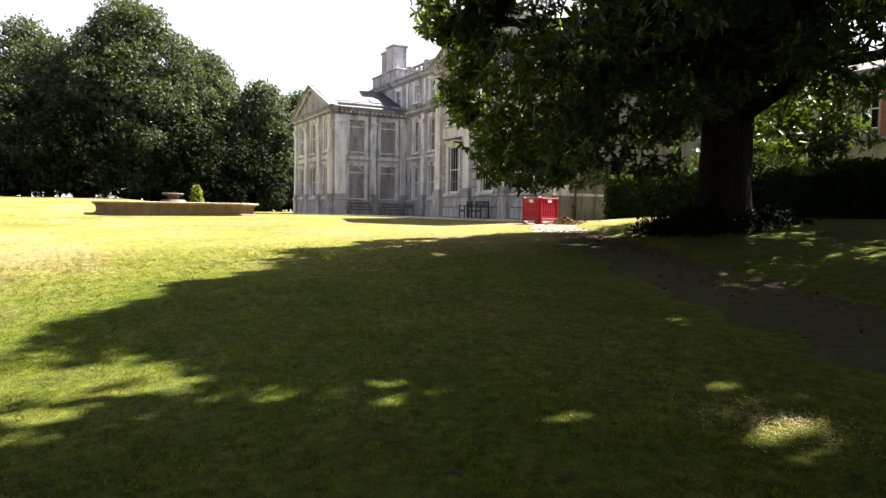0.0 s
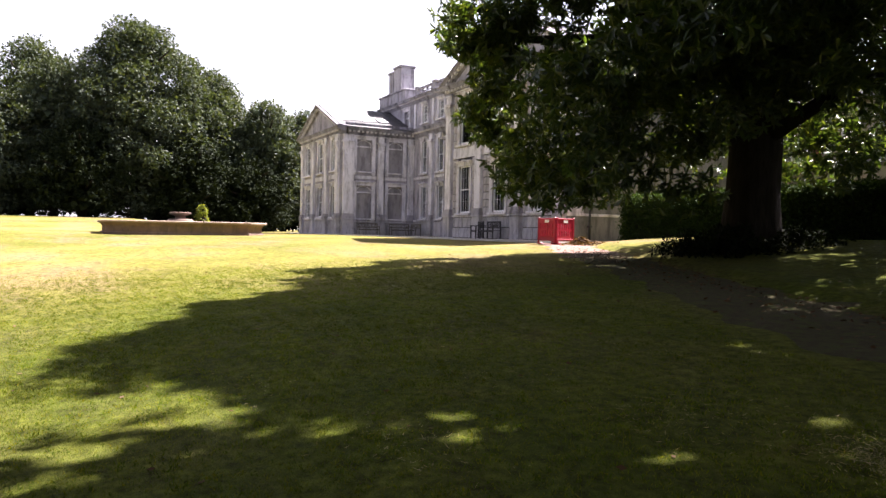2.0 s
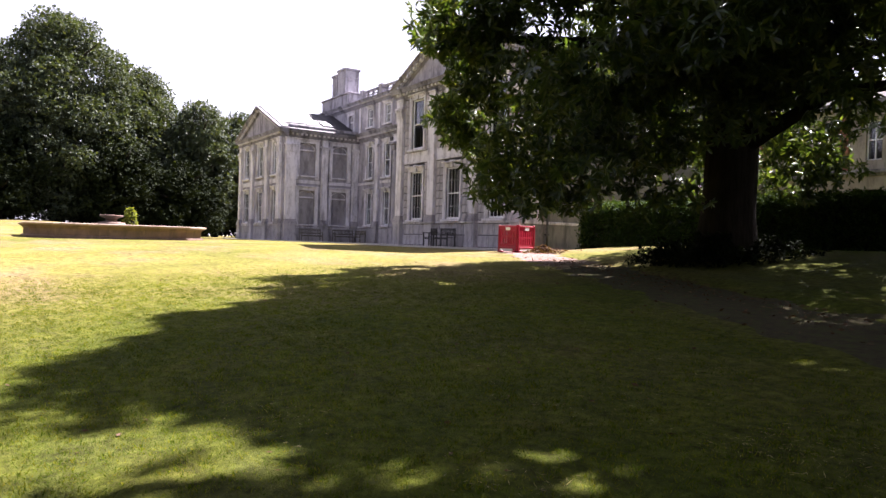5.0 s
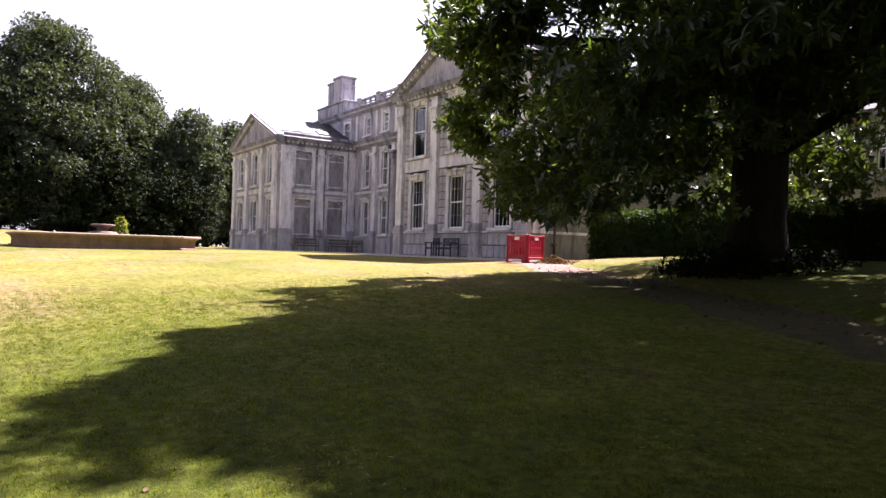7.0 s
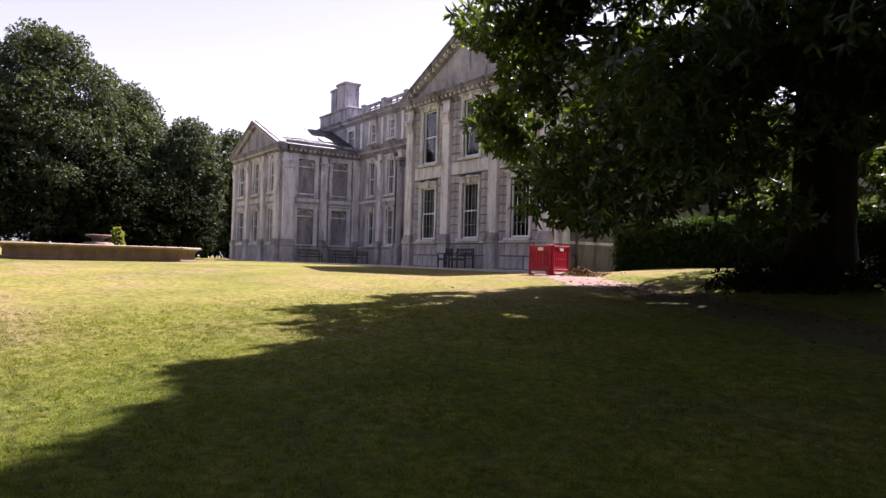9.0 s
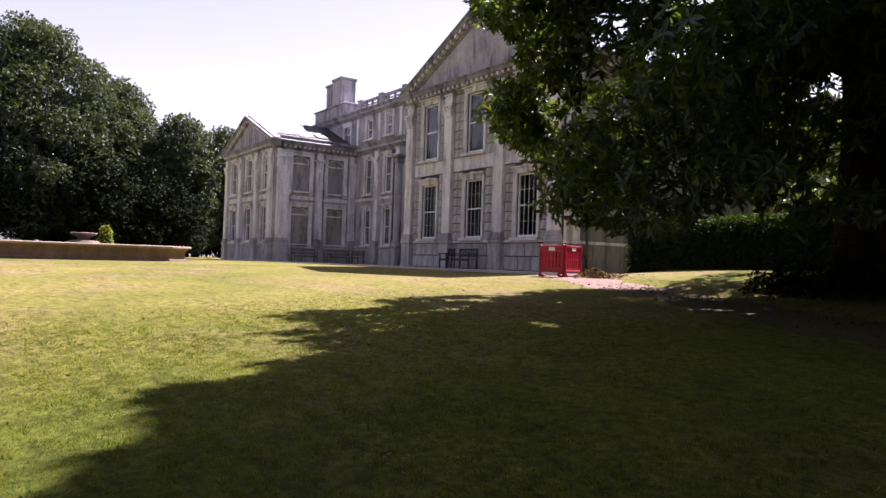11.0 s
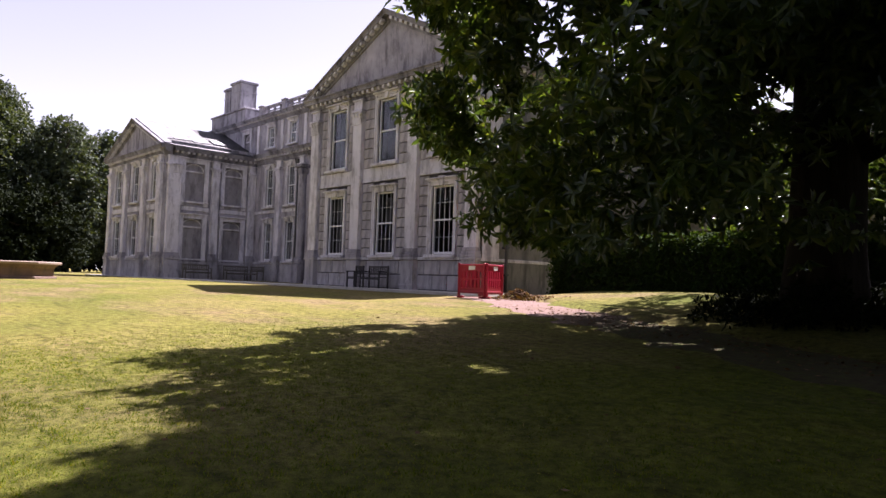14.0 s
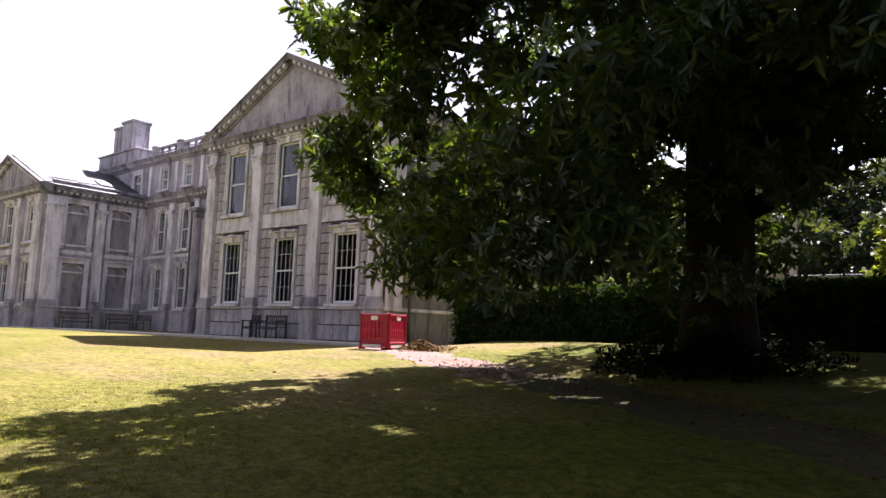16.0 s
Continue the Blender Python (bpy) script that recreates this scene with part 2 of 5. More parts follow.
class Wall:
    """A wall's own axes: u to the right as seen from outside, v outwards, z up."""

    def __init__(self, origin, u, v):
        self.o, self.u, self.v = Vector(origin), Vector(u), Vector(v)
        self.flip = self.u.cross(Vector((0, 0, 1))).dot(-self.v) > 0

    def p(self, u, v, z):
        return self.o + self.u * u + self.v * v + Vector((0, 0, z))

    def box(self, bm, u0, u1, v0, v1, z0, z1, bevel=0.0):
        c = [(u0, v0), (u1, v0), (u1, v1), (u0, v1)]
        vs = [bm.verts.new(self.p(a, b, z)) for z in (z0, z1) for a, b in c]
        fs = [bm.faces.new([vs[i] for i in f]) for f in BOX_FACES]
        if bevel:
            es = list({e for f in fs for e in f.edges})
            bmesh.ops.bevel(bm, geom=es, offset=bevel, segments=1, affect="EDGES")
        return fs

    def prism(self, bm, outline, u0, u1):
        """An outline of (v, z) pushed along u."""
        a = [bm.verts.new(self.p(u0, v, z)) for v, z in outline]
        b = [bm.verts.new(self.p(u1, v, z)) for v, z in outline]
        n = len(outline)
        bm.faces.new(a)
        bm.faces.new(b[::-1])
        for i in range(n):
            bm.faces.new((a[i], b[i], b[(i + 1) % n], a[(i + 1) % n]))

    def upright(self, bm, outline, z0, z1):
        """An outline of (u, v) pushed upwards."""
        a = [bm.verts.new(self.p(u, v, z0)) for u, v in outline]
        b = [bm.verts.new(self.p(u, v, z1)) for u, v in outline]
        n = len(outline)
        bm.faces.new(a)
        bm.faces.new(b[::-1])
        for i in range(n):
            bm.faces.new((a[i], b[i], b[(i + 1) % n], a[(i + 1) % n]))

    def slab(self, bm, outline, v0, v1):
        """An outline of (u, z) pushed outwards from v0 to v1."""
        a = [bm.verts.new(self.p(u, v0, z)) for u, z in outline]
        b = [bm.verts.new(self.p(u, v1, z)) for u, z in outline]
        n = len(outline)
        bm.faces.new(a)
        bm.faces.new(b[::-1])
        for i in range(n):
            bm.faces.new((a[i], b[i], b[(i + 1) % n], a[(i + 1) % n]))

    def solid(self, bm, u0, u1, z0, z1, thick, holes):
        """The wall's body between u0 and u1 with rectangular openings (u0, u1, z0, z1) through it."""
        us = sorted({u0, u1, *(h[0] for h in holes), *(h[1] for h in holes)})
        zs = sorted({z0, z1, *(h[2] for h in holes), *(h[3] for h in holes)})

        def full(i, j):
            if not (0 <= i < len(us) - 1 and 0 <= j < len(zs) - 1):
                return False
            a, b = (us[i] + us[i + 1]) / 2, (zs[j] + zs[j + 1]) / 2
            return not any(h[0] < a < h[1] and h[2] < b < h[3] for h in holes)

        cache = {}

        def vert(i, j, k):
            if (i, j, k) not in cache:
                cache[i, j, k] = bm.verts.new(self.p(us[i], -thick * k, zs[j]))
            return cache[i, j, k]

        for i in range(len(us) - 1):
            for j in range(len(zs) - 1):
                if not full(i, j):
                    continue
                for k in (0, 1):
                    bm.faces.new([vert(i, j, k), vert(i + 1, j, k), vert(i + 1, j + 1, k), vert(i, j + 1, k)])
                for (di, dj), (a, b) in (((-1, 0), ((0, 0), (0, 1))), ((1, 0), ((1, 0), (1, 1))), ((0, -1), ((0, 0), (1, 0))), ((0, 1), ((0, 1), (1, 1)))):
                    if not full(i + di, j + dj):
                        bm.faces.new([vert(i + a[0], j + a[1], 0), vert(i + b[0], j + b[1], 0), vert(i + b[0], j + b[1], 1), vert(i + a[0], j + a[1], 1)])
        bmesh.ops.recalc_face_normals(bm, faces=bm.faces)


def tidy(bm):
    bmesh.ops.recalc_face_normals(bm, faces=bm.faces)
    return bm


# ---- ground ----
def smooth(a, b, x):
    t = min(1.0, max(0.0, (x - a) / (b - a)))
    return t * t * (3 - 2 * t)


def track_edge(x):
    """Where the grass bank beside the hedge meets the gravel track."""
    return float(np.interp(x, (10.0, 12.5, 16.7, 20.0, 24.2, 26.3, 29.2, 38.0, 50.0), (0.1, -1.35, -3.9, -5.6, -7.8, -8.9, -10.2, -14.1, -19.4)))


def ground_z(x, y):
    """The lawn falls away from the house, most of all under the tree."""
    c = 0.066 - 0.00173 * (27 - min(27, max(-10, x)))
    z = c * (max(-26, min(-1, y)) + 1)
    far = smooth(-14, -60, x) if x < -14 else 0.0
    north = y - track_edge(x)
    if north > 0 and x > 10.4:
        z += smooth(10.4, 13.5, x) * (0.09 * smooth(0.0, 0.3, north) + 0.25 * smooth(0.2, 4.5, north))
    return z + 1.4 * far * smooth(-2, -14, y)


def build_ground():
    xs = [-900, -400, -200, -120, -90] + [-75 + 3 * i for i in range(20)] + [-14 + i for i in range(24)] + [10 + 0.3 * i for i in range(80)] + [34 + i for i in range(14)] + [52, 60, 80, 120, 200, 400, 900]
    ys = [-900, -400, -200, -120, -80, -60, -50, -42] + [-36 + i for i in range(23)] + [-13 + 0.15 * i for i in range(100)] + [2 + i for i in range(14)] + [20, 28, 40, 60, 100, 200, 400, 900]
    V = np.array([(x, y, ground_z(x, y)) for y in ys for x in xs])
    n = len(xs)
    F = np.array([(j * n + i, j * n + i + 1, (j + 1) * n + i + 1, (j + 1) * n + i) for j in range(len(ys) - 1) for i in range(n - 1)])
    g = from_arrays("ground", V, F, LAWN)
    g.data.polygons.foreach_set("use_smooth", np.ones(len(F), dtype=bool))
    return tagged(g, "sunlit mown lawn with dry yellow patches", "lawn", kind="structure")


build_ground()


# ---- the house ----
house = tagged(new("country_house"), "large grey weathered limestone country house with pediments", "house")
FRONT = Wall((0, 0, 0), (1, 0, 0), (0, -1, 0))             # pedimented main block
EAST = Wall((9.45, 0, 0), (0, 1, 0), (1, 0, 0))            # its side
WEST = Wall((-1.35, 0, 0), (0, -1, 0), (-1, 0, 0))
RECESS = Wall((0, 5.05, 0), (1, 0, 0), (0, -1, 0))         # wall set back between block and wing
WING = Wall((0, -1.05, 0), (1, 0, 0), (0, -1, 0))          # wing's pedimented front
WINGSIDE = Wall((-16.6, 0, 0), (0, 1, 0), (1, 0, 0))       # wing's side with blind windows
WINGFAR = Wall((-26.3, 0, 0), (0, -1, 0), (-1, 0, 0))


def sash_window(wall, u0, u1, z0, z1, cols=3, rows=4, shade=0.0, keystone=True, deep=0.07, border=0.17):
    """A sash window in its opening: stone surround with keystone and sill, white frame, glazing bars, panes."""
    w = new("window")
    w.parent = house
    s = border
    for d, edge in ((-1, u0), (1, u1)):
        b = bmesh.new()
        wall.upright(b, [(edge + d * 0.002, 0.003), (edge + d * 0.002, 0.075), (edge + d * s * 0.62, 0.075), (edge + d * s * 0.62, 0.105), (edge + d * s * 1.05, 0.105), (edge + d * s * 1.05, 0.003)], z0 - 0.019, z1 + s)
        part("jamb", tidy(b), TRIM, w)
    b = bmesh.new()
    wall.prism(b, [(0.004, z1 + 0.002), (0.073, z1 + 0.002), (0.073, z1 + s * 0.62), (0.103, z1 + s * 0.62), (0.103, z1 + s - 0.001), (0.004, z1 + s - 0.001)], u0 - 0.0, u1 + 0.0)
    part("lintel", tidy(b), TRIM, w)
    b = bmesh.new()
    wall.box(b, u0 - s * 1.15, u1 + s * 1.15, 0.003, 0.15, z1 + s + 0.001, z1 + s + 0.05, 0.01)
    wall.box(b, u0 - s * 1.35, u1 + s * 1.35, 0.003, 0.24, z1 + s + 0.052, z1 + s + 0.11, 0.015)
    part("hood", tidy(b), TRIM, w)
    if keystone:
        b = bmesh.new()
        c = (u0 + u1) / 2
        wall.slab(b, [(c - 0.10, z1 - 0.02), (c + 0.10, z1 - 0.02), (c + 0.16, z1 + 0.34), (c - 0.16, z1 + 0.34)], 0.05, 0.17)
        for d in (-1, 1):
            wall.slab(b, [(c + d * 0.18, z1 + s), (c + d * 0.30, z1 + s), (c + d * 0.36, z1 + s + 0.12), (c + d * 0.2, z1 + s + 0.14)], 0.05, 0.12)
        part("keystone", tidy(b), TRIM, w)
    b = bmesh.new()
    wall.box(b, u0 - s - 0.05, u1 + s + 0.05, 0.003, 0.22, z0 - 0.14, z0 - 0.02, 0.02)
    part("sill", tidy(b), TRIM, w)
    b = bmesh.new()
    f = 0.065
    zm = (z0 + z1) / 2
    for a in (u0, u1 - f):
        wall.box(b, a, a + f, -deep - 0.06, -deep + 0.03, z0, z1, 0.008)
    for a, h in ((z0, 0.09), (zm - 0.03, 0.06), (z1 - f, f)):
        wall.box(b, u0 + f, u1 - f, -deep - 0.05, -deep + 0.02, a, a + h, 0.008)
    part("frame", tidy(b), WHITE, w, "white painted sash frame")
    for i in range(1, cols):
        b = bmesh.new()
        a = u0 + f + (u1 - u0 - 2 * f) * i / cols
        wall.box(b, a - 0.0055, a + 0.0055, -deep - 0.02, -deep + 0.012, z0 + 0.09, zm - 0.03)
        wall.box(b, a - 0.0055, a + 0.0055, -deep - 0.02, -deep + 0.012, zm + 0.03, z1 - f)
        part("glazing_bar", b, WHITE, w)
    for j in range(1, rows):
        if rows % 2 == 0 and j == rows // 2:
            continue
        b = bmesh.new()
        a = z0 + (z1 - z0) * j / rows
        wall.box(b, u0 + f, u1 - f, -deep - 0.022, -deep + 0.010, a - 0.0055, a + 0.0055)
        part("glazing_bar", b, WHITE, w)
    for a, c in ((z0 + 0.09, zm - 0.03), (zm + 0.03, z1 - f)):
        b = bmesh.new()
        wall.box(b, u0 + f, u1 - f, -deep - 0.012, -deep - 0.006, a, c)
        p = part("pane", tidy(b), GLASS, w)
        p.visible_shadow = False
    if shade:
        b = bmesh.new()
        zs = z1 - (z1 - z0) * shade
        wall.box(b, u0 + 0.03, u1 - 0.03, -deep - 0.17, -deep - 0.16, zs, z1 - 0.02)
        wall.box(b, u0 + 0.03, u1 - 0.03, -deep - 0.18, -deep - 0.15, zs - 0.03, zs, 0.005)
        part("roller_blind", tidy(b), BLIND_CLOTH, w)
    return w


def blind_window(wall, u0, u1, z0, z1):
    """A walled-up window: surround, recessed panel, segmental hood over a fanlight panel."""
    w = new("blind_window")
    w.parent = house
    s = 0.24
    for d, edge in ((-1, u0), (1, u1)):
        b = bmesh.new()
        wall.upright(b, [(edge + d * 0.002, 0.003), (edge + d * 0.002, 0.078), (edge + d * (s - 0.08), 0.078), (edge + d * (s - 0.08), 0.115), (edge + d * (s + 0.02), 0.115), (edge + d * (s + 0.02), 0.003)], z0 - 0.29, z1 + s)
        part("jamb", tidy(b), TRIM, w)
    b = bmesh.new()
    wall.prism(b, [(0.004, z1 + 0.002), (0.076, z1 + 0.002), (0.076, z1 + s - 0.08), (0.113, z1 + s - 0.08), (0.113, z1 + s - 0.001), (0.004, z1 + s - 0.001)], u0, u1)
    part("lintel", tidy(b), TRIM, w)
    b = bmesh.new()
    wall.box(b, u0, u1, -0.22, -0.14, z0, z1)
    part("panel", tidy(b), BLIND, w, "walled-up window panel of grey render")
    b = bmesh.new()
    zt = z1 - 0.52
    wall.box(b, u0 + 0.02, u1 - 0.02, -0.138, -0.05, zt - 0.05, zt + 0.05, 0.01)
    n, c, r = 10, (u0 + u1) / 2, (u1 - u0) / 2 - 0.04
    for i in range(n):
        a0, a1 = math.pi * i / n, math.pi * (i + 1) / n
        wall.slab(b, [(c + r * math.cos(a0), zt + 0.06 + 0.40 * math.sin(a0)), (c + (r + 0.05) * math.cos(a0), zt + 0.06 + 0.45 * math.sin(a0)),
                      (c + (r + 0.05) * math.cos(a1), zt + 0.06 + 0.45 * math.sin(a1)), (c + r * math.cos(a1), zt + 0.06 + 0.40 * math.sin(a1))], -0.138, -0.08)
    part("fanlight_moulding", tidy(b), TRIM, w)
    b = bmesh.new()
    wall.box(b, u0 - s - 0.08, u1 + s + 0.08, 0.003, 0.2, z1 + s + 0.001, z1 + s + 0.07, 0.015)
    part("hood", tidy(b), TRIM, w)
    b = bmesh.new()
    wall.box(b, u0 - s - 0.04, u1 + s + 0.04, 0.118, 0.2, z0 - 0.12, z0 - 0.02, 0.015)
    part("sill", tidy(b), TRIM, w)
    return w


def pilaster(wall, u, half, z0, z1, zp=1.28, proud=0.22, capital=0.62, drop=0.46):
    """A flat pilaster on a pedestal, with moulded base and a leafy capital."""
    if capital:
        z1 -= drop
    p = new("pilaster")
    p.parent = house
    b = bmesh.new()
    wall.box(b, u - half, u + half, 0.003, proud, zp + 0.34, z1 - capital, 0.015)
    part("shaft", tidy(b), TRIM, p)
    b = bmesh.new()
    for e, za, zb in ((0.10, zp, zp + 0.12), (0.07, zp + 0.12, zp + 0.22), (0.035, zp + 0.22, zp + 0.34)):
        wall.box(b, u - half - e, u + half + e, 0.002, proud + e, za, zb, 0.02)
    part("base", tidy(b), STONE, p)
    b = bmesh.new()
    wall.box(b, u - half - 0.09, u + half + 0.09, 0.002, proud + 0.09, 0.0, 0.25, 0.02)
    wall.box(b, u - half - 0.06, u + half + 0.06, 0.002, proud + 0.06, 0.25, zp - 0.1, 0.015)
    wall.box(b, u - half - 0.11, u + half + 0.11, 0.002, proud + 0.11, zp - 0.1, zp, 0.02)
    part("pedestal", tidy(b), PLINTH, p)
    if capital:
        b = bmesh.new()
        wall.box(b, u - half + 0.01, u + half - 0.01, 0.003, proud - 0.01, z1 + 0.001, z1 + drop - 0.06, 0.012)
        wall.box(b, u - half - 0.05, u + half + 0.05, 0.003, proud + 0.05, z1 + drop - 0.06, z1 + drop, 0.012)
        part("entablature_block", tidy(b), TRIM, p)
        b = bmesh.new()
        zc = z1 - capital
        wall.box(b, u - half - 0.04, u + half + 0.04, 0.003, proud + 0.04, zc, zc + 0.06, 0.015)
        wall.box(b, u - half, u + half, 0.003, proud, zc + 0.06, z1 - 0.09)
        wall.box(b, u - half - 0.1, u + half + 0.1, 0.003, proud + 0.1, z1 - 0.1, z1, 0.02)
        for row, (za, zb) in enumerate(((zc + 0.06, zc + 0.28), (zc + 0.22, zc + 0.47))):
            for i in range(4 - row):
                c = u - half + (i + 0.5) * 2 * half / (4 - row)
                q = half / 4.4
                lean = 0.07 + 0.04 * row
                wall.prism(b, [(proud - 0.005, za), (proud + 0.03, za), (proud + lean, zb - 0.05), (proud + lean, zb), (proud - 0.005, zb - 0.02)], c - q, c + q)
        for d in (-1, 1):
            wall.box(b, u + d * half - 0.08, u + d * half + 0.08, proud - 0.02, proud + 0.12, z1 - 0.22, z1 - 0.1, 0.03)
        part("capital", tidy(b), TRIM, p)
    return p


def cornice(wall, u0, u1, z, scale=1.0, step=0.34, ends=(0.0, 0.0), depth=0.42):
    """A moulded cornice with a row of block modillions; z is its top."""
    c = new("cornice")
    c.parent = house
    b = bmesh.new()
    s = scale
    for v, za, zb in ((0.10, -0.62, -0.50), (0.16, -0.50, -0.40), (0.20, -0.40, -0.24), (depth - 0.03, -0.24, -0.13), (depth, -0.13, -0.06), (depth + 0.06, -0.06, 0)):
        wall.box(b, u0 - ends[0] * v, u1 + ends[1] * v, -0.25, v * s, z + za * s, z + zb * s)
    part("moulding", tidy(b), CORNICE, c)
    n = max(1, int((u1 - u0) / step))
    for i in range(n):
        a = u0 + (i + 0.5) * (u1 - u0) / n
        b = bmesh.new()
        wall.box(b, a - 0.075 * s, a + 0.075 * s, 0.19 * s, (depth - 0.07) * s, z - 0.37 * s, z - 0.241 * s, 0.012)
        part("modillion", tidy(b), TRIM, c)
    return c


def pediment(wall, u0, u1, z, apex, depth=0.42, step=0.36):
    """A triangular gable: recessed field with raking moulded cornice and modillions."""
    g = new("pediment")
    g.parent = house
    c = (u0 + u1) / 2
    b = bmesh.new()
    wall.slab(b, [(u0 + 0.3, z - 0.1), (u1 - 0.3, z - 0.1), (c, apex - 0.25)], -0.4, 0.06)
    part("field", tidy(b), STONE, g)
    rise, run = apex - z, c - u0
    L = math.hypot(rise, run)
    for d, end in ((1, u0), (-1, u1)):
        b = bmesh.new()
        for v, t0, t1 in ((0.12, 0.42, 0.33), (0.18, 0.33, 0.20), (depth - 0.03, 0.20, 0.11), (depth, 0.11, 0.05), (depth + 0.06, 0.05, 0.0)):
            k = L / run
            wall.slab(b, [(end, z - t0 * k), (c, apex - t0 * k), (c, apex - t1 * k), (end, z - t1 * k)], -0.3, v)
        part("raking_moulding", tidy(b), CORNICE, g)
        n = int(L / step)
        for i in range(1, n):
            t = i / n
            k = L / run
            a, zz = end + d * run * t, z + rise * t
            b = bmesh.new()
            wall.slab(b, [(a - 0.08, zz - 0.315 * k - d * 0.08 * rise / run), (a + 0.08, zz - 0.315 * k + d * 0.08 * rise / run),
                          (a + 0.08, zz - 0.202 * k + d * 0.08 * rise / run), (a - 0.08, zz - 0.202 * k - d * 0.08 * rise / run)], 0.17, depth - 0.07)
            part("modillion", tidy(b), TRIM, g)
    return g


def band(wall, u0, u1, z0, z1, v, name="string_course", mat=None):
    b = bmesh.new()
    wall.box(b, u0, u1, 0.0015, v, z0, z1, 0.015)
    return part(name, tidy(b), mat or TRIM, house)


def wall_part(wall, u0, u1, z0, z1, holes, mat, thick=0.5, name="wall"):
    b = bmesh.new()
    wall.solid(b, u0, u1, z0, z1, thick, holes)
    return part(name, b, mat, house)


BAYS = (0.60, 4.05, 7.50)
HALF = 0.60
LOW, UP = (1.40, 3.95), (5.16, 7.80)
front_holes = [(c - HALF, c + HALF, *r) for c in BAYS for r in (LOW, UP)]
front_wall = wall_part(FRONT, -1.35, 9.45, -0.6, 8.6, front_holes, JOINT)
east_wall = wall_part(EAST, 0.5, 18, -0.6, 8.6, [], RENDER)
wall_part(WEST, -5.05, -0.5, -0.6, 8.6, [], STONE)
for c in BAYS:
    sash_window(FRONT, c - HALF, c + HALF, *LOW, 4, 4)
    sash_window(FRONT, c - HALF, c + HALF, *UP, 1, 2)
for c in (-1.03, 2.22, 5.85, 9.12):
    pilaster(FRONT, c, 0.30, 0, 7.98)
cornice(FRONT, -1.35, 9.45, 8.52, ends=(1, 1))
pediment(FRONT, -1.80, 9.90, 8.60, 11.40)
for a, c in ((-0.72, 1.91), (2.53, 5.54), (6.16, 8.81)):
    band(FRONT, a, c, 4.48, 5.0, 0.05, "panel_band")
    band(FRONT, a, c, 4.40, 4.48, 0.10)
    band(FRONT, a, c, 1.18, 1.29, 0.10)
band(EAST, 0.0, 18, 1.15, 1.27, 0.07)
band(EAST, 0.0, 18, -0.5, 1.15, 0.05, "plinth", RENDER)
band(EAST, 0.06, 0.9, 1.27, 7.9, 0.06, "corner_strip", TRIM)
cornice(EAST, 0.5, 18, 8.49)

# recessed range with attic
R = (-14.55, -11.85)
rec_holes = [(c - 0.46, c + 0.46, *r) for c in R for r in ((1.35, 3.80), (4.87, 7.32))]
rec_holes += [(c - 0.42, c + 0.42, 8.75, 10.10) for c in R]
rec_holes.append((-18.35, -17.45, 8.75, 10.05))
wall_part(RECESS, -23.6, -1.4, -0.6, 10.9, rec_holes, STONE)
for c in R:
    sash_window(RECESS, c - 0.46, c + 0.46, 1.35, 3.80, 3, 4)
    sash_window(RECESS, c - 0.46, c + 0.46, 4.87, 7.32, 3, 4)
    sash_window(RECESS, c - 0.42, c + 0.42, 8.75, 10.10, 3, 4, keystone=False, border=0.15)
blind_window(RECESS, -18.35, -17.45, 8.75, 10.05)
for c in (-13.2, -10.45):
    pilaster(RECESS, c, 0.26, 0, 7.75, capital=0.55)
cornice(RECESS, -16.6, -1.4, 8.35)
cornice(RECESS, -23.6, -1.4, 10.95, 0.8)
for a, c in ((-16.5, -13.5), (-12.9, -10.75)):
    band(RECESS, a, c, 4.42, 4.6, 0.07)
    band(RECESS, a, c, 1.12, 1.24, 0.08)
for c in (-16.3, -13.2, -10.4):
    band(RECESS, c - 0.16, c + 0.16, 8.40, 10.4, 0.09, "attic_strip")

# wing
F3 = (-17.95, -21.3, -24.6)
wing_holes = [(c - 0.58, c + 0.58, *r) for c in F3 for r in ((1.37, 3.80), (4.95, 7.35))]
wall_part(WING, -26.3, -16.6, -0.6, 8.2, wing_holes, STONE)
for c in F3:
    sash_window(WING, c - 0.58, c + 0.58, 1.37, 3.80, 3, 4)
    sash_window(WING, c - 0.58, c + 0.58, 4.95, 7.35, 3, 4)
for c in (-16.98, -19.6, -22.95, -25.95):
    pilaster(WING, c, 0.28, 0, 7.62, capital=0.6)
cornice(WING, -26.3, -16.6, 8.20, ends=(1, 1))
pediment(WING, -26.75, -16.15, 8.26, 10.52)
for a, c in ((-25.6, -23.3), (-22.6, -19.95), (-19.2, -17.3)):
    band(WING, a, c, 4.30, 4.62, 0.06)
    band(WING, a, c, 1.12, 1.24, 0.09)
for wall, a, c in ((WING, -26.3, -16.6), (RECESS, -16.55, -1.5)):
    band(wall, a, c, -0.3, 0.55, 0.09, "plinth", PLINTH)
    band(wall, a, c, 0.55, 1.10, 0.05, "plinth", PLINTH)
B2 = (0.88, 3.50)
side_holes = [(c - 0.62, c + 0.62, *r) for c in B2 for r in ((1.30, 3.80), (4.90, 7.30))]
wall_part(WINGSIDE, -0.55, 5.05, -0.6, 8.2, side_holes, STONE)
for c in B2:
    blind_window(WINGSIDE, c - 0.62, c + 0.62, 1.30, 3.80)
    blind_window(WINGSIDE, c - 0.62, c + 0.62, 4.90, 7.30)
for c, h in ((-0.45, 0.42), (2.22, 0.24), (4.78, 0.24)):
    pilaster(WINGSIDE, c, h, 0, 7.62, capital=0.6)
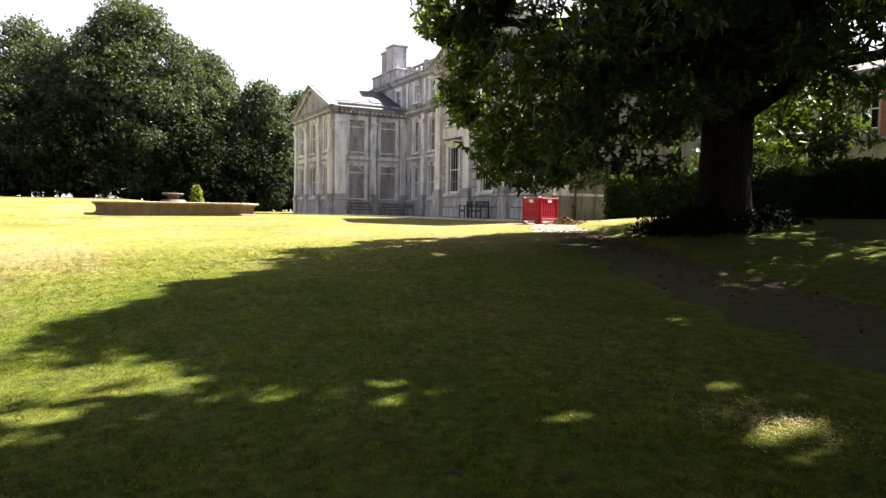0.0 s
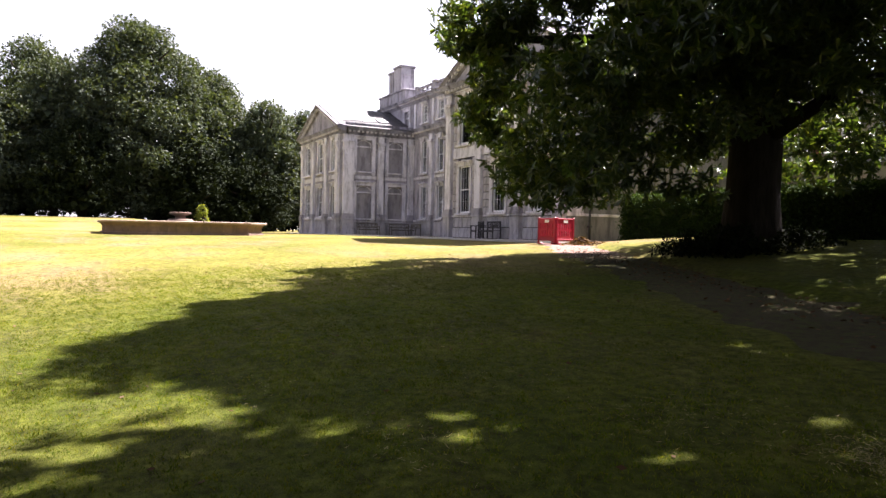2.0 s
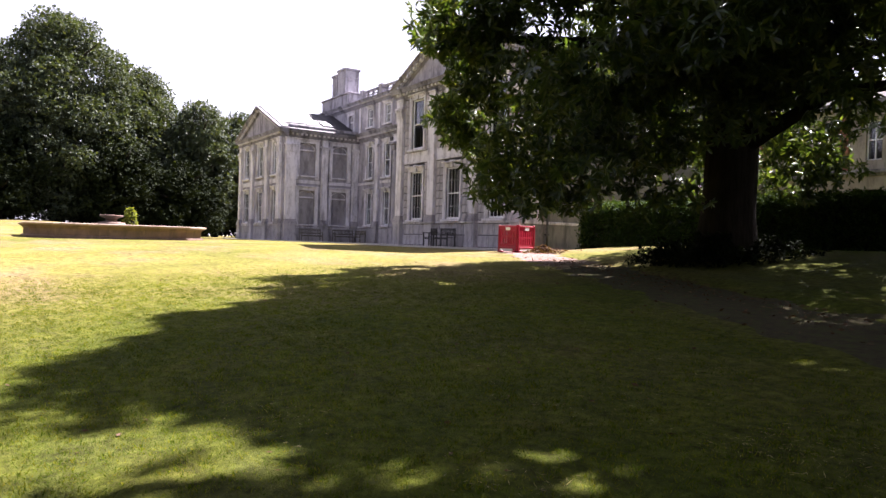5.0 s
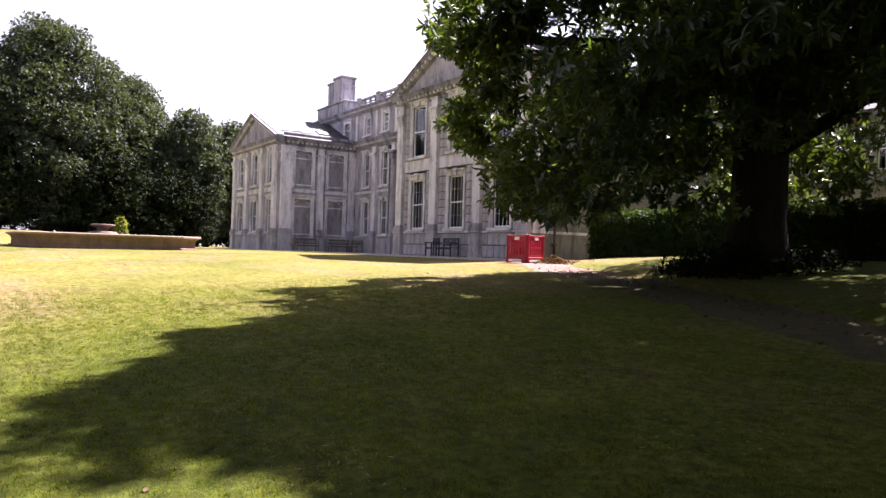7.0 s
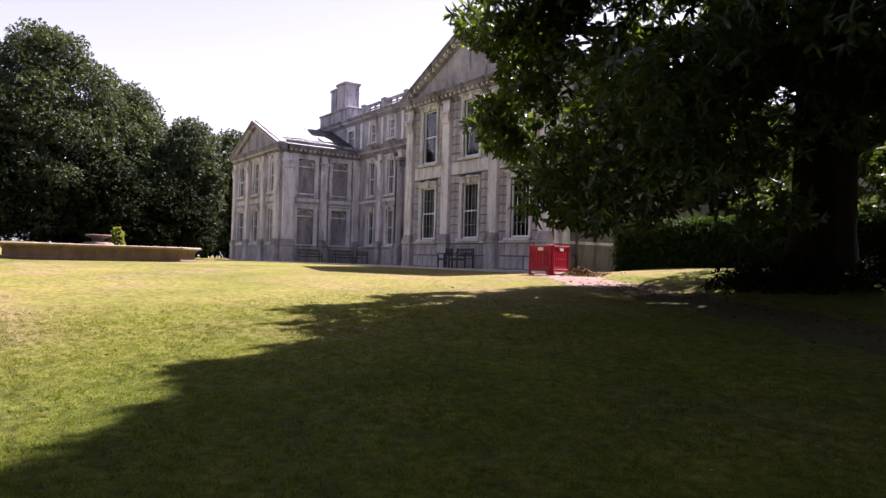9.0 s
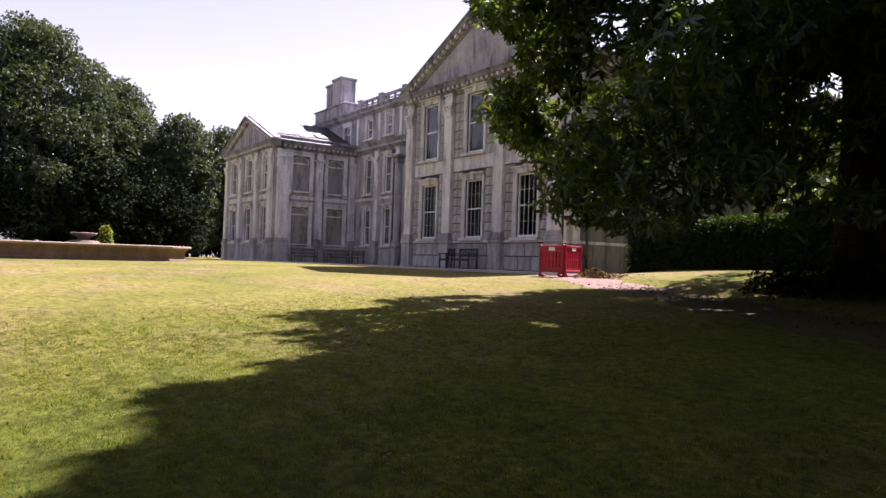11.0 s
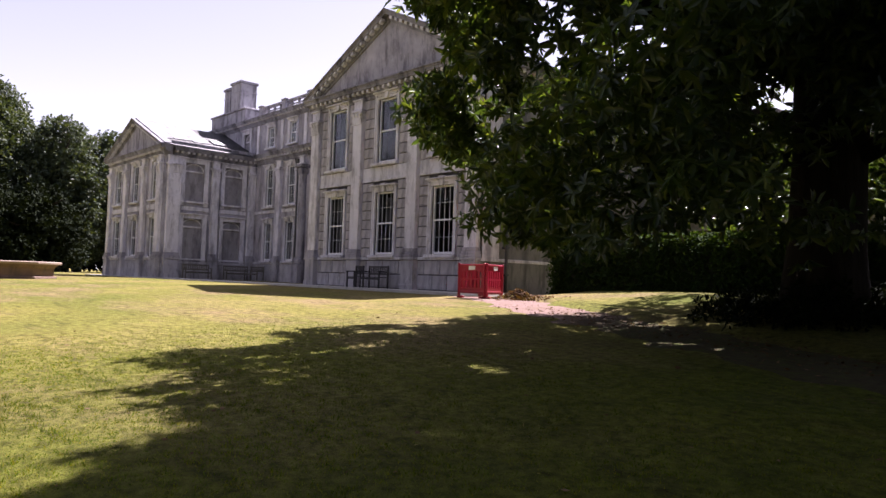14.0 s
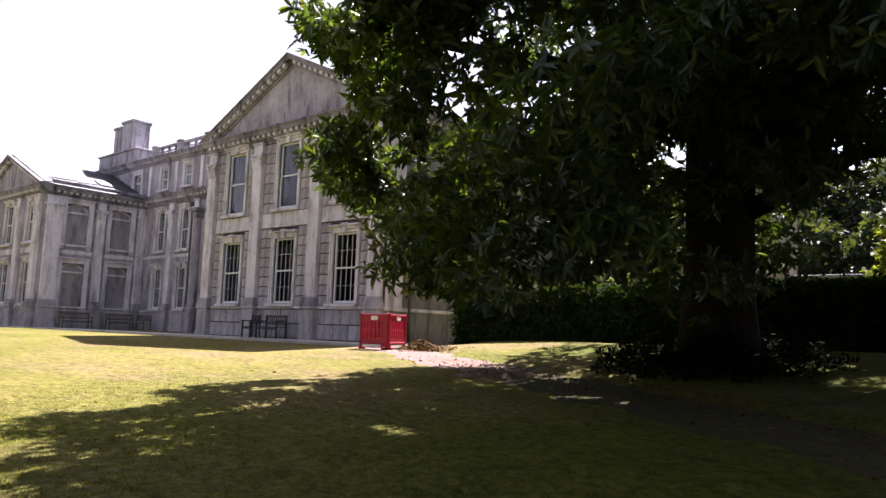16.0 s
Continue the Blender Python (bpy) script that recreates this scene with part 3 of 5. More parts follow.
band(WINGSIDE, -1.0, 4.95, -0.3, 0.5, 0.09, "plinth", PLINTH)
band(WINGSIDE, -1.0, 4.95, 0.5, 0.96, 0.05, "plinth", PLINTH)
cornice(WINGSIDE, -0.58, 5.05, 8.185, ends=(0, 0))
for a, c in ((0.1, 1.9), (2.55, 4.45)):
    band(WINGSIDE, a, c, 4.30, 4.55, 0.06)
    band(WINGSIDE, a, c, 0.98, 1.10, 0.09)
wall_part(WINGFAR, -20, 0.55, -0.6, 8.2, [], STONE)
BACK = Wall((0, 20, 0), (-1, 0, 0), (0, 1, 0))
wall_part(BACK, -8.95, 26.3, -0.6, 8.2, [], STONE)

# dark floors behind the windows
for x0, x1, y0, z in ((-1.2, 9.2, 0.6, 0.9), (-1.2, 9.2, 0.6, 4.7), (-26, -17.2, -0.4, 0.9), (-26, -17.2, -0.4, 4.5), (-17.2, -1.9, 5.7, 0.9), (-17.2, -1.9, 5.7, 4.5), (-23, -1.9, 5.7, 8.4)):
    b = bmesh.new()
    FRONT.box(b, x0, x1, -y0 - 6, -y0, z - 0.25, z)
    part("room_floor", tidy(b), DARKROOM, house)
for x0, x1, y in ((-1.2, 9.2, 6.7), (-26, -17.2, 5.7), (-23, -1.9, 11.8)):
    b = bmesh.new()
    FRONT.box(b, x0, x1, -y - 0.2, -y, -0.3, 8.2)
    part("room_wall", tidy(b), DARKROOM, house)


def slates(name, p0, p1, p2, p3, course=0.32, width=0.3):
    """A pitched roof face (eave p0 to p1, ridge p3 to p2) as lapped courses of slates on a deck."""
    p0, p1, p2, p3 = (Vector(p) for p in (p0, p1, p2, p3))
    n = (p1 - p0).cross(p3 - p0).normalized()
    if n.z < 0:
        n = -n
    rows = max(2, int((p3 - p0).length / course))
    V, Fc = [], []
    rnd = random.Random(3)
    for j in range(rows):
        t0, t1 = j / rows, min(1, (j + 1.15) / rows)
        a0, b0, a1, b1 = p0.lerp(p3, t0), p1.lerp(p2, t0), p0.lerp(p3, t1), p1.lerp(p2, t1)
        cols = max(1, int((b0 - a0).length / width))
        for i in range(cols):
            s0, s1 = (i + 0.02) / cols, (i + 0.98) / cols
            lift = 0.028 + rnd.random() * 0.008
            q = [a0.lerp(b0, s0) + n * lift, a0.lerp(b0, s1) + n * lift, a1.lerp(b1, s1) + n * 0.006, a1.lerp(b1, s0) + n * 0.006]
            k = len(V)
            V += q + [q[0] - n * 0.012, q[1] - n * 0.012]
            Fc += [(k, k + 1, k + 2, k + 3), (k, k + 4, k + 5, k + 1)]
    roof = new(name)
    roof.parent = house
    d = tagged(from_arrays("slating", np.array([tuple(v) for v in V]), np.array(Fc), SLATE, roof), kind="stuff")
    b = bmesh.new()
    top = [b.verts.new(p) for p in (p0, p1, p2, p3)]
    low = [b.verts.new(p - n * 0.12) for p in (p0, p1, p2, p3)]
    b.faces.new(top)
    b.faces.new(low[::-1])
    for i in range(4):
        b.faces.new((top[i], low[i], low[(i + 1) % 4], top[(i + 1) % 4]))
    part("roof_deck", tidy(b), LEAD, roof)
    return roof


# wing roof: ridge runs back from the pediment to the attic wall
slates("roof", (-16.15, -1.3, 8.20), (-16.15, 5.0, 8.20), (-21.45, 5.0, 10.48), (-21.45, -1.3, 10.48))
slates("roof", (-26.75, 5.0, 8.26), (-26.75, -1.3, 8.26), (-21.45, -1.3, 10.48), (-21.45, 5.0, 10.48))
slates("roof", (9.9, 18, 8.6), (9.9, -0.2, 8.6), (4.05, -0.2, 11.3), (4.05, 18, 11.3))
slates("roof", (-1.8, -0.2, 8.6), (-1.8, 18, 8.6), (4.05, 18, 11.3), (4.05, -0.2, 11.3))
b = bmesh.new()
RECESS.box(b, -26.3, -1.4, -15, -0.4, 10.6, 10.85)
part("flat_roof", tidy(b), LEAD, house)


for wall, a, c, za, zb in ((WINGSIDE, -0.7, 5.0, 8.202, 8.56),):
    b = bmesh.new()
    wall.box(b, a, c, -0.05, 0.12, za, zb, 0.02)
    part("blocking_course", tidy(b), CORNICE, house)


def sunlit_roof_sheet(y0, y1, t0, t1, up, mat):
    """Pale slab painting sunlight onto the wing's eastern slates, t from eave to ridge."""
    a, c = Vector((-16.15, 0, 8.20)), Vector((-21.45, 0, 10.48))
    n = Vector((10.48 - 8.20, 0, 21.45 - 16.15)).normalized()
    b = bmesh.new()
    lo = [b.verts.new(a.lerp(c, t) + Vector((0, y, 0)) + n * 0.01) for y, t in ((y0, t0), (y1, t0 + 0.03), (y1, t1), (y0, t1))]
    hi = [b.verts.new(v.co + n * up) for v in lo]
    b.faces.new(hi)
    for i in range(4):
        b.faces.new((lo[i], lo[(i + 1) % 4], hi[(i + 1) % 4], hi[i]))
    part("sunlit_roof_sheet", tidy(b), mat, house)


# pale slabs paint the sunlit half of the roof; the rest stays dark slate
SUNLIT_PALE = plain("sunlit_roof_pale", (0.24, 0.24, 0.25), 0.7, 0.0, 0.5, 2.0)
for k in range(5):
    sunlit_roof_sheet(-0.75 + 0.62 * k, -0.15 + 0.62 * k, 0.24 + 0.02 * (k % 3), 1.0, 0.06, SUNLIT_PALE)
sunlit_roof_sheet(-1.28, -0.78, 0.0, 1.0, 0.1, SUNLIT_PALE)


def skylight(y0, y1, x0, x1):
    """A glazed roof light lying on the wing's eastern slope."""
    k = (10.48 - 8.20) / (21.45 - 16.15)
    w = new("skylight")
    w.parent = house

    def at(x, y, up):
        return Vector((x, y, 8.20 + k * (-16.15 - x) + up))

    # the pane is white paint, standing in for the gleam of its glass
    for name, grow, up, mat in (("frame", 0.08, 0.10, LEAD), ("pane", 0.0, 0.13, WHITE)):
        b = bmesh.new()
        lo = [b.verts.new(at(x, y, 0.0)) for x, y in ((x0 - grow, y0 - grow), (x1 + grow, y0 - grow), (x1 + grow, y1 + grow), (x0 - grow, y1 + grow))]
        hi = [b.verts.new(v.co + Vector((0, 0, up))) for v in lo]
        b.faces.new(hi)
        for i in range(4):
            b.faces.new((lo[i], lo[(i + 1) % 4], hi[(i + 1) % 4], hi[i]))
        part(name, tidy(b), mat, w)


skylight(2.6, 3.3, -18.4, -17.7)


def balustrade(u0, u1, z):
    for a, c in ((u0, u0 + 0.45), ((u0 + u1) / 2 - 0.25, (u0 + u1) / 2 + 0.25), (u1 - 0.45, u1)):
        b = bmesh.new()
        RECESS.box(b, a, c, -0.45, 0.0, z, z + 0.72, 0.01)
        RECESS.box(b, a - 0.05, c + 0.05, -0.5, 0.05, z + 0.72, z + 0.84, 0.02)
        part("balustrade_pier", tidy(b), STONE, house)
    m = (u0 + u1) / 2
    for a, c in ((u0 + 0.45, m - 0.25), (m + 0.25, u1 - 0.45)):
        for za, zb in ((z, z + 0.14), (z + 0.60, z + 0.74)):
            b = bmesh.new()
            RECESS.box(b, a, c, -0.38, -0.08, za, zb, 0.015)
            part("balustrade_rail", tidy(b), STONE, house)
        for q in (0.18, 0.5, 0.82):
            b = bmesh.new()
            x = a + (c - a) * q
            RECESS.box(b, x - 0.05, x + 0.05, -0.30, -0.16, z + 0.14, z + 0.60)
            part("baluster", tidy(b), STONE, house)
        b = bmesh.new()
        RECESS.box(b, a, c, -0.28, -0.18, z + 0.34, z + 0.42)
        part("balustrade_rail", tidy(b), STONE, house)


balustrade(-16.5, -10.0, 10.95)


def chimney():
    c = new("chimney_stack")
    c.parent = house
    b = bmesh.new()
    RECESS.box(b, -24.0, -18.7, -1.9, -0.1, 10.9, 12.0, 0.03)
    RECESS.box(b, -24.1, -18.6, -2.0, 0.0, 12.0, 12.12, 0.03)
    part("plinth", tidy(b), STONE, c)
    for u0, u1, v0, v1, top in ((-21.3, -19.8, -1.5, -0.25, 14.1), (-22.45, -21.57, -1.9, -0.3, 13.85), (-21.568, -21.302, -1.7, -0.5, 13.8)):
        b = bmesh.new()
        RECESS.box(b, u0, u1, v0, v1, 12.12, top, 0.03)
        RECESS.box(b, u0 - 0.03, u1 + 0.03, v0 - 0.03, v1 + 0.03, top - 0.62, top - 0.54, 0.02)
        part("shaft", tidy(b), STONE, c)
    b = bmesh.new()
    RECESS.box(b, -21.38, -19.71, -1.58, -0.17, 14.1, 14.3, 0.03)
    RECESS.box(b, -22.53, -21.39, -1.98, -0.22, 13.85, 14.05, 0.03)
    part("cap", tidy(b), CORNICE, c)


chimney()


def column(x, y):
    c = new("column")
    c.parent = house
    b = bmesh.new()
    bmesh.ops.create_cone(b, cap_ends=True, segments=24, radius1=0.26, radius2=0.22, depth=5.0, matrix=Matrix.Translation((x, y, 3.9)))
    part("shaft", b, STONE, c)
    b = bmesh.new()
    FRONT.box(b, x - 0.36, x + 0.36, -y - 0.36, -y + 0.36, -0.1, 1.1, 0.02)
    FRONT.box(b, x - 0.32, x + 0.32, -y - 0.32, -y + 0.32, 1.1, 1.4, 0.05)
    part("pedestal", tidy(b), STONE, c)
    b = bmesh.new()
    FRONT.box(b, x - 0.25, x + 0.25, -y - 0.25, -y + 0.25, 6.4, 6.8, 0.06)
    FRONT.box(b, x - 0.36, x + 0.36, -y - 0.36, -y + 0.36, 6.8, 6.98, 0.03)
    part("capital", tidy(b), CORNICE, c)


column(-9.25, 4.25)


# ---- paving along the house ----
b = bmesh.new()
FRONT.box(b, -28, 10.9, 0.0, 2.0, -0.5, 0.05)
tagged(part("pavement", tidy(b), PAVING), "grey stone paving along the house wall", "paving", kind="structure")


# ---- trees ----
def tube(bm, pts, radii, seg=10):
    rings = []
    for i, (p, r) in enumerate(zip(pts, radii)):
        d = (Vector(pts[min(i + 1, len(pts) - 1)]) - Vector(pts[max(i - 1, 0)])).normalized()
        q = Vector((0, 0, 1)).rotation_difference(d)
        rings.append([bm.verts.new(Vector(p) + q @ Vector((math.cos(2 * math.pi * k / seg) * r, math.sin(2 * math.pi * k / seg) * r, 0))) for k in range(seg)])
    for a, c in zip(rings, rings[1:]):
        for k in range(seg):
            f = bm.faces.new((a[k], a[(k + 1) % seg], c[(k + 1) % seg], c[k]))
            f.smooth = True
    bm.faces.new(rings[0][::-1])
    bm.faces.new(rings[-1])


# western edge of the tree's shade on the lawn (distance from the house, x), and gaps in the foliage: x, y, half sizes of the sun flecks
EDGE_Y = (0, 4.5, 5.2, 5.9, 6.4, 7.9, 9.5, 11, 12.6, 13, 14.8, 15.9, 16.8, 17.2, 18.6, 19, 22)
EDGE_X = (16.8, 17.1, 17.7, 16.6, 16.0, 16.3, 16.7, 17.9, 19.4, 19.8, 20.6, 21.4, 21.9, 22.8, 24.5, 25.4, 31.0)
GAPS = ((20.4, -11.4, 0.45, 0.15), (21.4, -7.8, 0.75, 0.17), (19.2, -8.45, 0.35, 0.15), (24.2, -13.7, 0.12, 0.05), (28.55, -12.73, 0.35, 0.17), (31.3, -14.74, 0.5, 0.32),
        (29.74, -17.0, 0.35, 0.22), (29.15, -16.3, 0.4, 0.15), (30.3, -15.8, 0.3, 0.17), (30.2, -15.34, 0.25, 0.13), (29.93, -12.88, 0.3, 0.13), (28.9, -17.07, 0.3, 0.13),
        (26.4, -10.57, 0.15, 0.06), (27.6, -17.75, 0.75, 0.24), (27.0, -18.05, 0.7, 0.24), (27.5, -18.45, 0.9, 0.2), (26.8, -18.75, 0.7, 0.18), (28.1, -17.45, 0.35, 0.08), (28.6, -17.9, 0.5, 0.08),
        (28.0, -18.95, 0.5, 0.1), (27.0, -17.5, 0.3, 0.1), (22.4, -16.6, 0.2, 0.08), (24.1, -17.2, 0.25, 0.08),
        (21.7, 0.3, 0.55, 0.3), (23.4, 0.4, 0.5, 0.25), (20.9, -0.3, 0.3, 0.15), (24.6, -3.2, 0.25, 0.2), (25.0, -4.5, 0.3, 0.15),
        (22.0, -7.9, 0.22, 0.12), (21.5, -7.7, 0.25, 0.09), (20.9, -11.5, 0.3, 0.1))


def fringe(w):
    """How far single branches carry the shade out past its mean edge, along the walk."""
    long = np.exp(-(((w - 25.55) % 3.1 - 1.55) / 0.3) ** 2)
    short = np.exp(-(((w + 0.3) % 0.95 - 0.475) / 0.16) ** 2)
    return 1.3 * long * np.clip((w - 25.5) / 2, 0.15, 1) + 0.4 * short


def in_crown(c, rng):
    """True for those leaf places whose shade falls inside the tree's shade and not into a gap."""
    k = 0.066 - 0.00173 * (27 - np.clip(c[:, 0], -10, 27))
    g = k * (np.clip(c[:, 1] - 0.62 * c[:, 2], -26, -1) + 1)
    h = c[:, 2] - g
    sx, sy = c[:, 0] + SHADOW[0] * h, c[:, 1] + SHADOW[1] * h
    keep = sx + 0.2 * rng.normal(size=len(c)) > np.interp(-sy, EDGE_Y, EDGE_X) + 0.25 - fringe(0.87 * sx - 0.48 * sy)
    wx, wy = sx + 0.16 * np.sin(8.3 * sy + 1.7 * sx) + 0.07 * np.sin(19 * sy), sy + 0.05 * np.sin(6.1 * sx) + 0.03 * np.sin(14 * sx + 3 * sy)
    for x, y, rx, ry in GAPS:
        keep &= ((wx - x) / (rx + 0.03)) ** 2 + ((wy - y) / (ry + 0.05)) ** 2 > 1 + 0.3 * rng.normal(size=len(c))
    return keep


def leaves(name, centers, radii, count, size, mat, parent, rng, droop=0.3, aspect=0.36, shell=0.55, whorl=5, shaped=False):
    """Many small folded leaves in whorls, spread over a set of lumps (centre, radius in x, y, z)."""
    centers, radii = np.asarray(centers, float), np.asarray(radii, float)
    area = (radii[:, 0] * radii[:, 2])
    k = rng.choice(len(centers), count // whorl, p=area / area.sum())
    d = rng.normal(size=(len(k), 3))
    d /= np.linalg.norm(d, axis=1)[:, None]
    r = shell + (1 - shell) * rng.random(len(k)) ** 0.6
    c = centers[k] + d * r[:, None] * radii[k]
    if shaped:
        ok = in_crown(c + np.array(parent.location), rng)
        c, d = c[ok], d[ok]
    c = np.repeat(c, whorl, axis=0)
    out = np.repeat(d, whorl, axis=0)
    n = len(c)
    a = out * 0.5 + rng.normal(size=(n, 3)) * 0.8
    a[:, 2] -= droop
    a /= np.linalg.norm(a, axis=1)[:, None]
    up = rng.normal(size=(n, 3)) * 0.5 + (0, 0, 1)
    s = np.cross(a, up)
    s /= np.linalg.norm(s, axis=1)[:, None] + 1e-9
    nn = np.cross(s, a)
    L = size * (0.6 + 0.8 * rng.random(n))[:, None]
    w = L * aspect * 0.5
    base = c + a * L * 0.1
    mid = base + a * L * 0.5 + nn * L * 0.06
    V = np.stack([base, mid + s * w, base + a * L - nn * L * 0.1, mid - s * w], axis=1).reshape(-1, 3)
    F = np.arange(n * 4).reshape(n, 4)
    return tagged(from_arrays(name, V, F, mat, parent), kind="stuff")


def chestnut_leaves(name, centers, radii, count, size, mat, parent, rng, shell=0.3, shaped=False):
    """Long toothed-looking leaves in drooping whorls of seven round the shoot tips of a set of lumps."""
    centers, radii = np.asarray(centers, float), np.asarray(radii, float)
    area = radii[:, 0] * radii[:, 2]
    k = rng.choice(len(centers), count // 7, p=area / area.sum())
    d = rng.normal(size=(len(k), 3))
    d /= np.linalg.norm(d, axis=1)[:, None]
    r = shell + (1 - shell) * rng.random(len(k)) ** 0.6
    c = centers[k] + d * r[:, None] * radii[k]
    if shaped:
        ok = in_crown(c + np.array(parent.location), rng)
        c, d = c[ok], d[ok]
    ax = d * 0.8 + rng.normal(size=d.shape) * 0.35 + (0, 0, 0.1)
    ax /= np.linalg.norm(ax, axis=1)[:, None]
    e1 = np.cross(ax, rng.normal(size=ax.shape))
    e1 /= np.linalg.norm(e1, axis=1)[:, None]
    e2 = np.cross(ax, e1)
    c, ax, e1, e2 = (np.repeat(q, 7, axis=0) for q in (c, ax, e1, e2))
    n = len(c)
    phi = (np.tile(np.arange(7), n // 7) * 0.8976 + rng.normal(size=n) * 0.25)[:, None]
    a = ax * (0.45 + 0.35 * rng.normal(size=(n, 1))) + np.cos(phi) * e1 + np.sin(phi) * e2
    a[:, 2] -= 0.4
    a /= np.linalg.norm(a, axis=1)[:, None]
    s = np.cross(a, ax) + rng.normal(size=a.shape) * 0.15
    s /= np.linalg.norm(s, axis=1)[:, None] + 1e-9
    nn = np.cross(s, a)
    L = size * (0.65 + 0.7 * rng.random(n))[:, None]
    w = L * 0.155
    V = np.stack([c, c + a * L * 0.3 + s * w * 0.85 + nn * L * 0.05, c + a * L * 0.66 + s * w * 0.9 + nn * L * 0.03, c + a * L - nn * L * 0.13,
                  c + a * L * 0.66 - s * w * 0.9 + nn * L * 0.03, c + a * L * 0.3 - s * w * 0.85 + nn * L * 0.05], axis=1).reshape(-1, 3)
    i = np.arange(n)[:, None] * 6
    F = np.concatenate([i + (0, 1, 2, 3), i + (0, 3, 4, 5)])
    return tagged(from_arrays(name, V, F, mat, parent), kind="stuff")


def far_tree(x, y, h, r, count, rng, size=0.5, name="tree", low=0.08, mat=None, shaped=False, inner=0):
    t = new(name)
    z = ground_z(x, y)
    t.location = (x, y, z)
    b = bmesh.new()
    tube(b, [(0, 0, -0.4), (0.1, 0, h * 0.25), (0.2, 0.1, h * 0.55), (0.1, 0.2, h * 0.85)], [0.55, 0.42, 0.28, 0.08])
    part("trunk", b, BARK, t)
    for i in range(6):
        a = i * 2.4 + rng.random()
        z0 = h * (0.2 + 0.09 * i)
        b = bmesh.new()
        tube(b, [(0.1, 0, z0), (math.cos(a) * r * 0.4, math.sin(a) * r * 0.4, z0 + h * 0.1), (math.cos(a) * r * 0.8, math.sin(a) * r * 0.8, z0 + h * 0.15)], [0.2, 0.13, 0.04], 6)
        part("limb", b, BARK, t)
    C, Rr = [], []
    for i in range(90):
        f = (i + 0.5) / 90
        zz = h * (low + (0.93 - low) * f)
        prof = (1 - f ** 2.6) ** 0.55 * (0.78 + 0.22 * min(1, f / 0.25))
        a = i * 2.39996 + rng.random() * 0.5
        d = r * prof * (0.55 + 0.38 * rng.random())
        C.append((math.cos(a) * d, math.sin(a) * d, zz))
        q = r * (0.13 + 0.13 * rng.random())
        Rr.append((q * 1.15, q * 1.15, q * 0.8))
    leaves("crown", C, Rr, count, size, mat or FAR_LEAF, t, rng, 0.15, 0.6, 0.35, 4, shaped)
    if inner:
        I = [(math.cos(i * 2.4) * r * 0.3, math.sin(i * 2.4) * r * 0.3, h * (low + 0.1 + (0.6 - low) * i / 14)) for i in range(14)]
        leaves("inner_foliage", I, [(r * 0.3, r * 0.3, h * 0.1)] * 14, inner, 0.8, mat or FAR_LEAF, t, rng, 0.1, 0.8, 0.0, 4, shaped)
    return t


rng = np.random.default_rng(11)
WOODS = [(-60, -12, 24.4, 10.3, 66000), (-63, -3.5, 21.6, 8.8, 52000), (-58, 3.5, 17.6, 5.5, 18000), (-60, 9.5, 17.2, 5.5, 16000), (-76, -24, 25, 8.0, 24000),
         (-64, -21, 20, 7.0, 26000), (-70, -32, 20, 8.0, 20000), (-66, 16, 17.5, 6.0, 12000), (-62, -28, 15, 7.0, 16000), (-55, -18, 11, 6.0, 14000), (-55, -6, 11, 6.0, 14000),
         (-54, 1, 9, 5.0, 10000), (-72, 8, 18, 7, 12000), (-90, -42, 22, 10, 14000)]
WOODS += [(-74 - 3 * (i % 2), -44 + 9 * i, 8, 6.5, 9000) for i in range(8)]
# the low trees get the near-black leaf, so their shade is colour
for x, y, h, r, n in WOODS:
    tagged(far_tree(x, y, h, r, int(n * 1.35), rng, 0.33, mat=SHADED_LEAF if h <= 11 else FAR_LEAF, inner=3600), "tall broad-leaved tree at the lawn's edge, dark green", "tree", "woodland trees")


CROWN_Z = (0.9, 1.4, 2.4, 3.7, 4.9, 5.7, 7.5, 10.5, 13.0, 16.0, 18.0)
CROWN_R = (5.6, 6.3, 6.7, 7.4, 6.9, 7.8, 7.4, 6.6, 6.0, 4.6, 1.8)      # how far the crown reaches at those heights


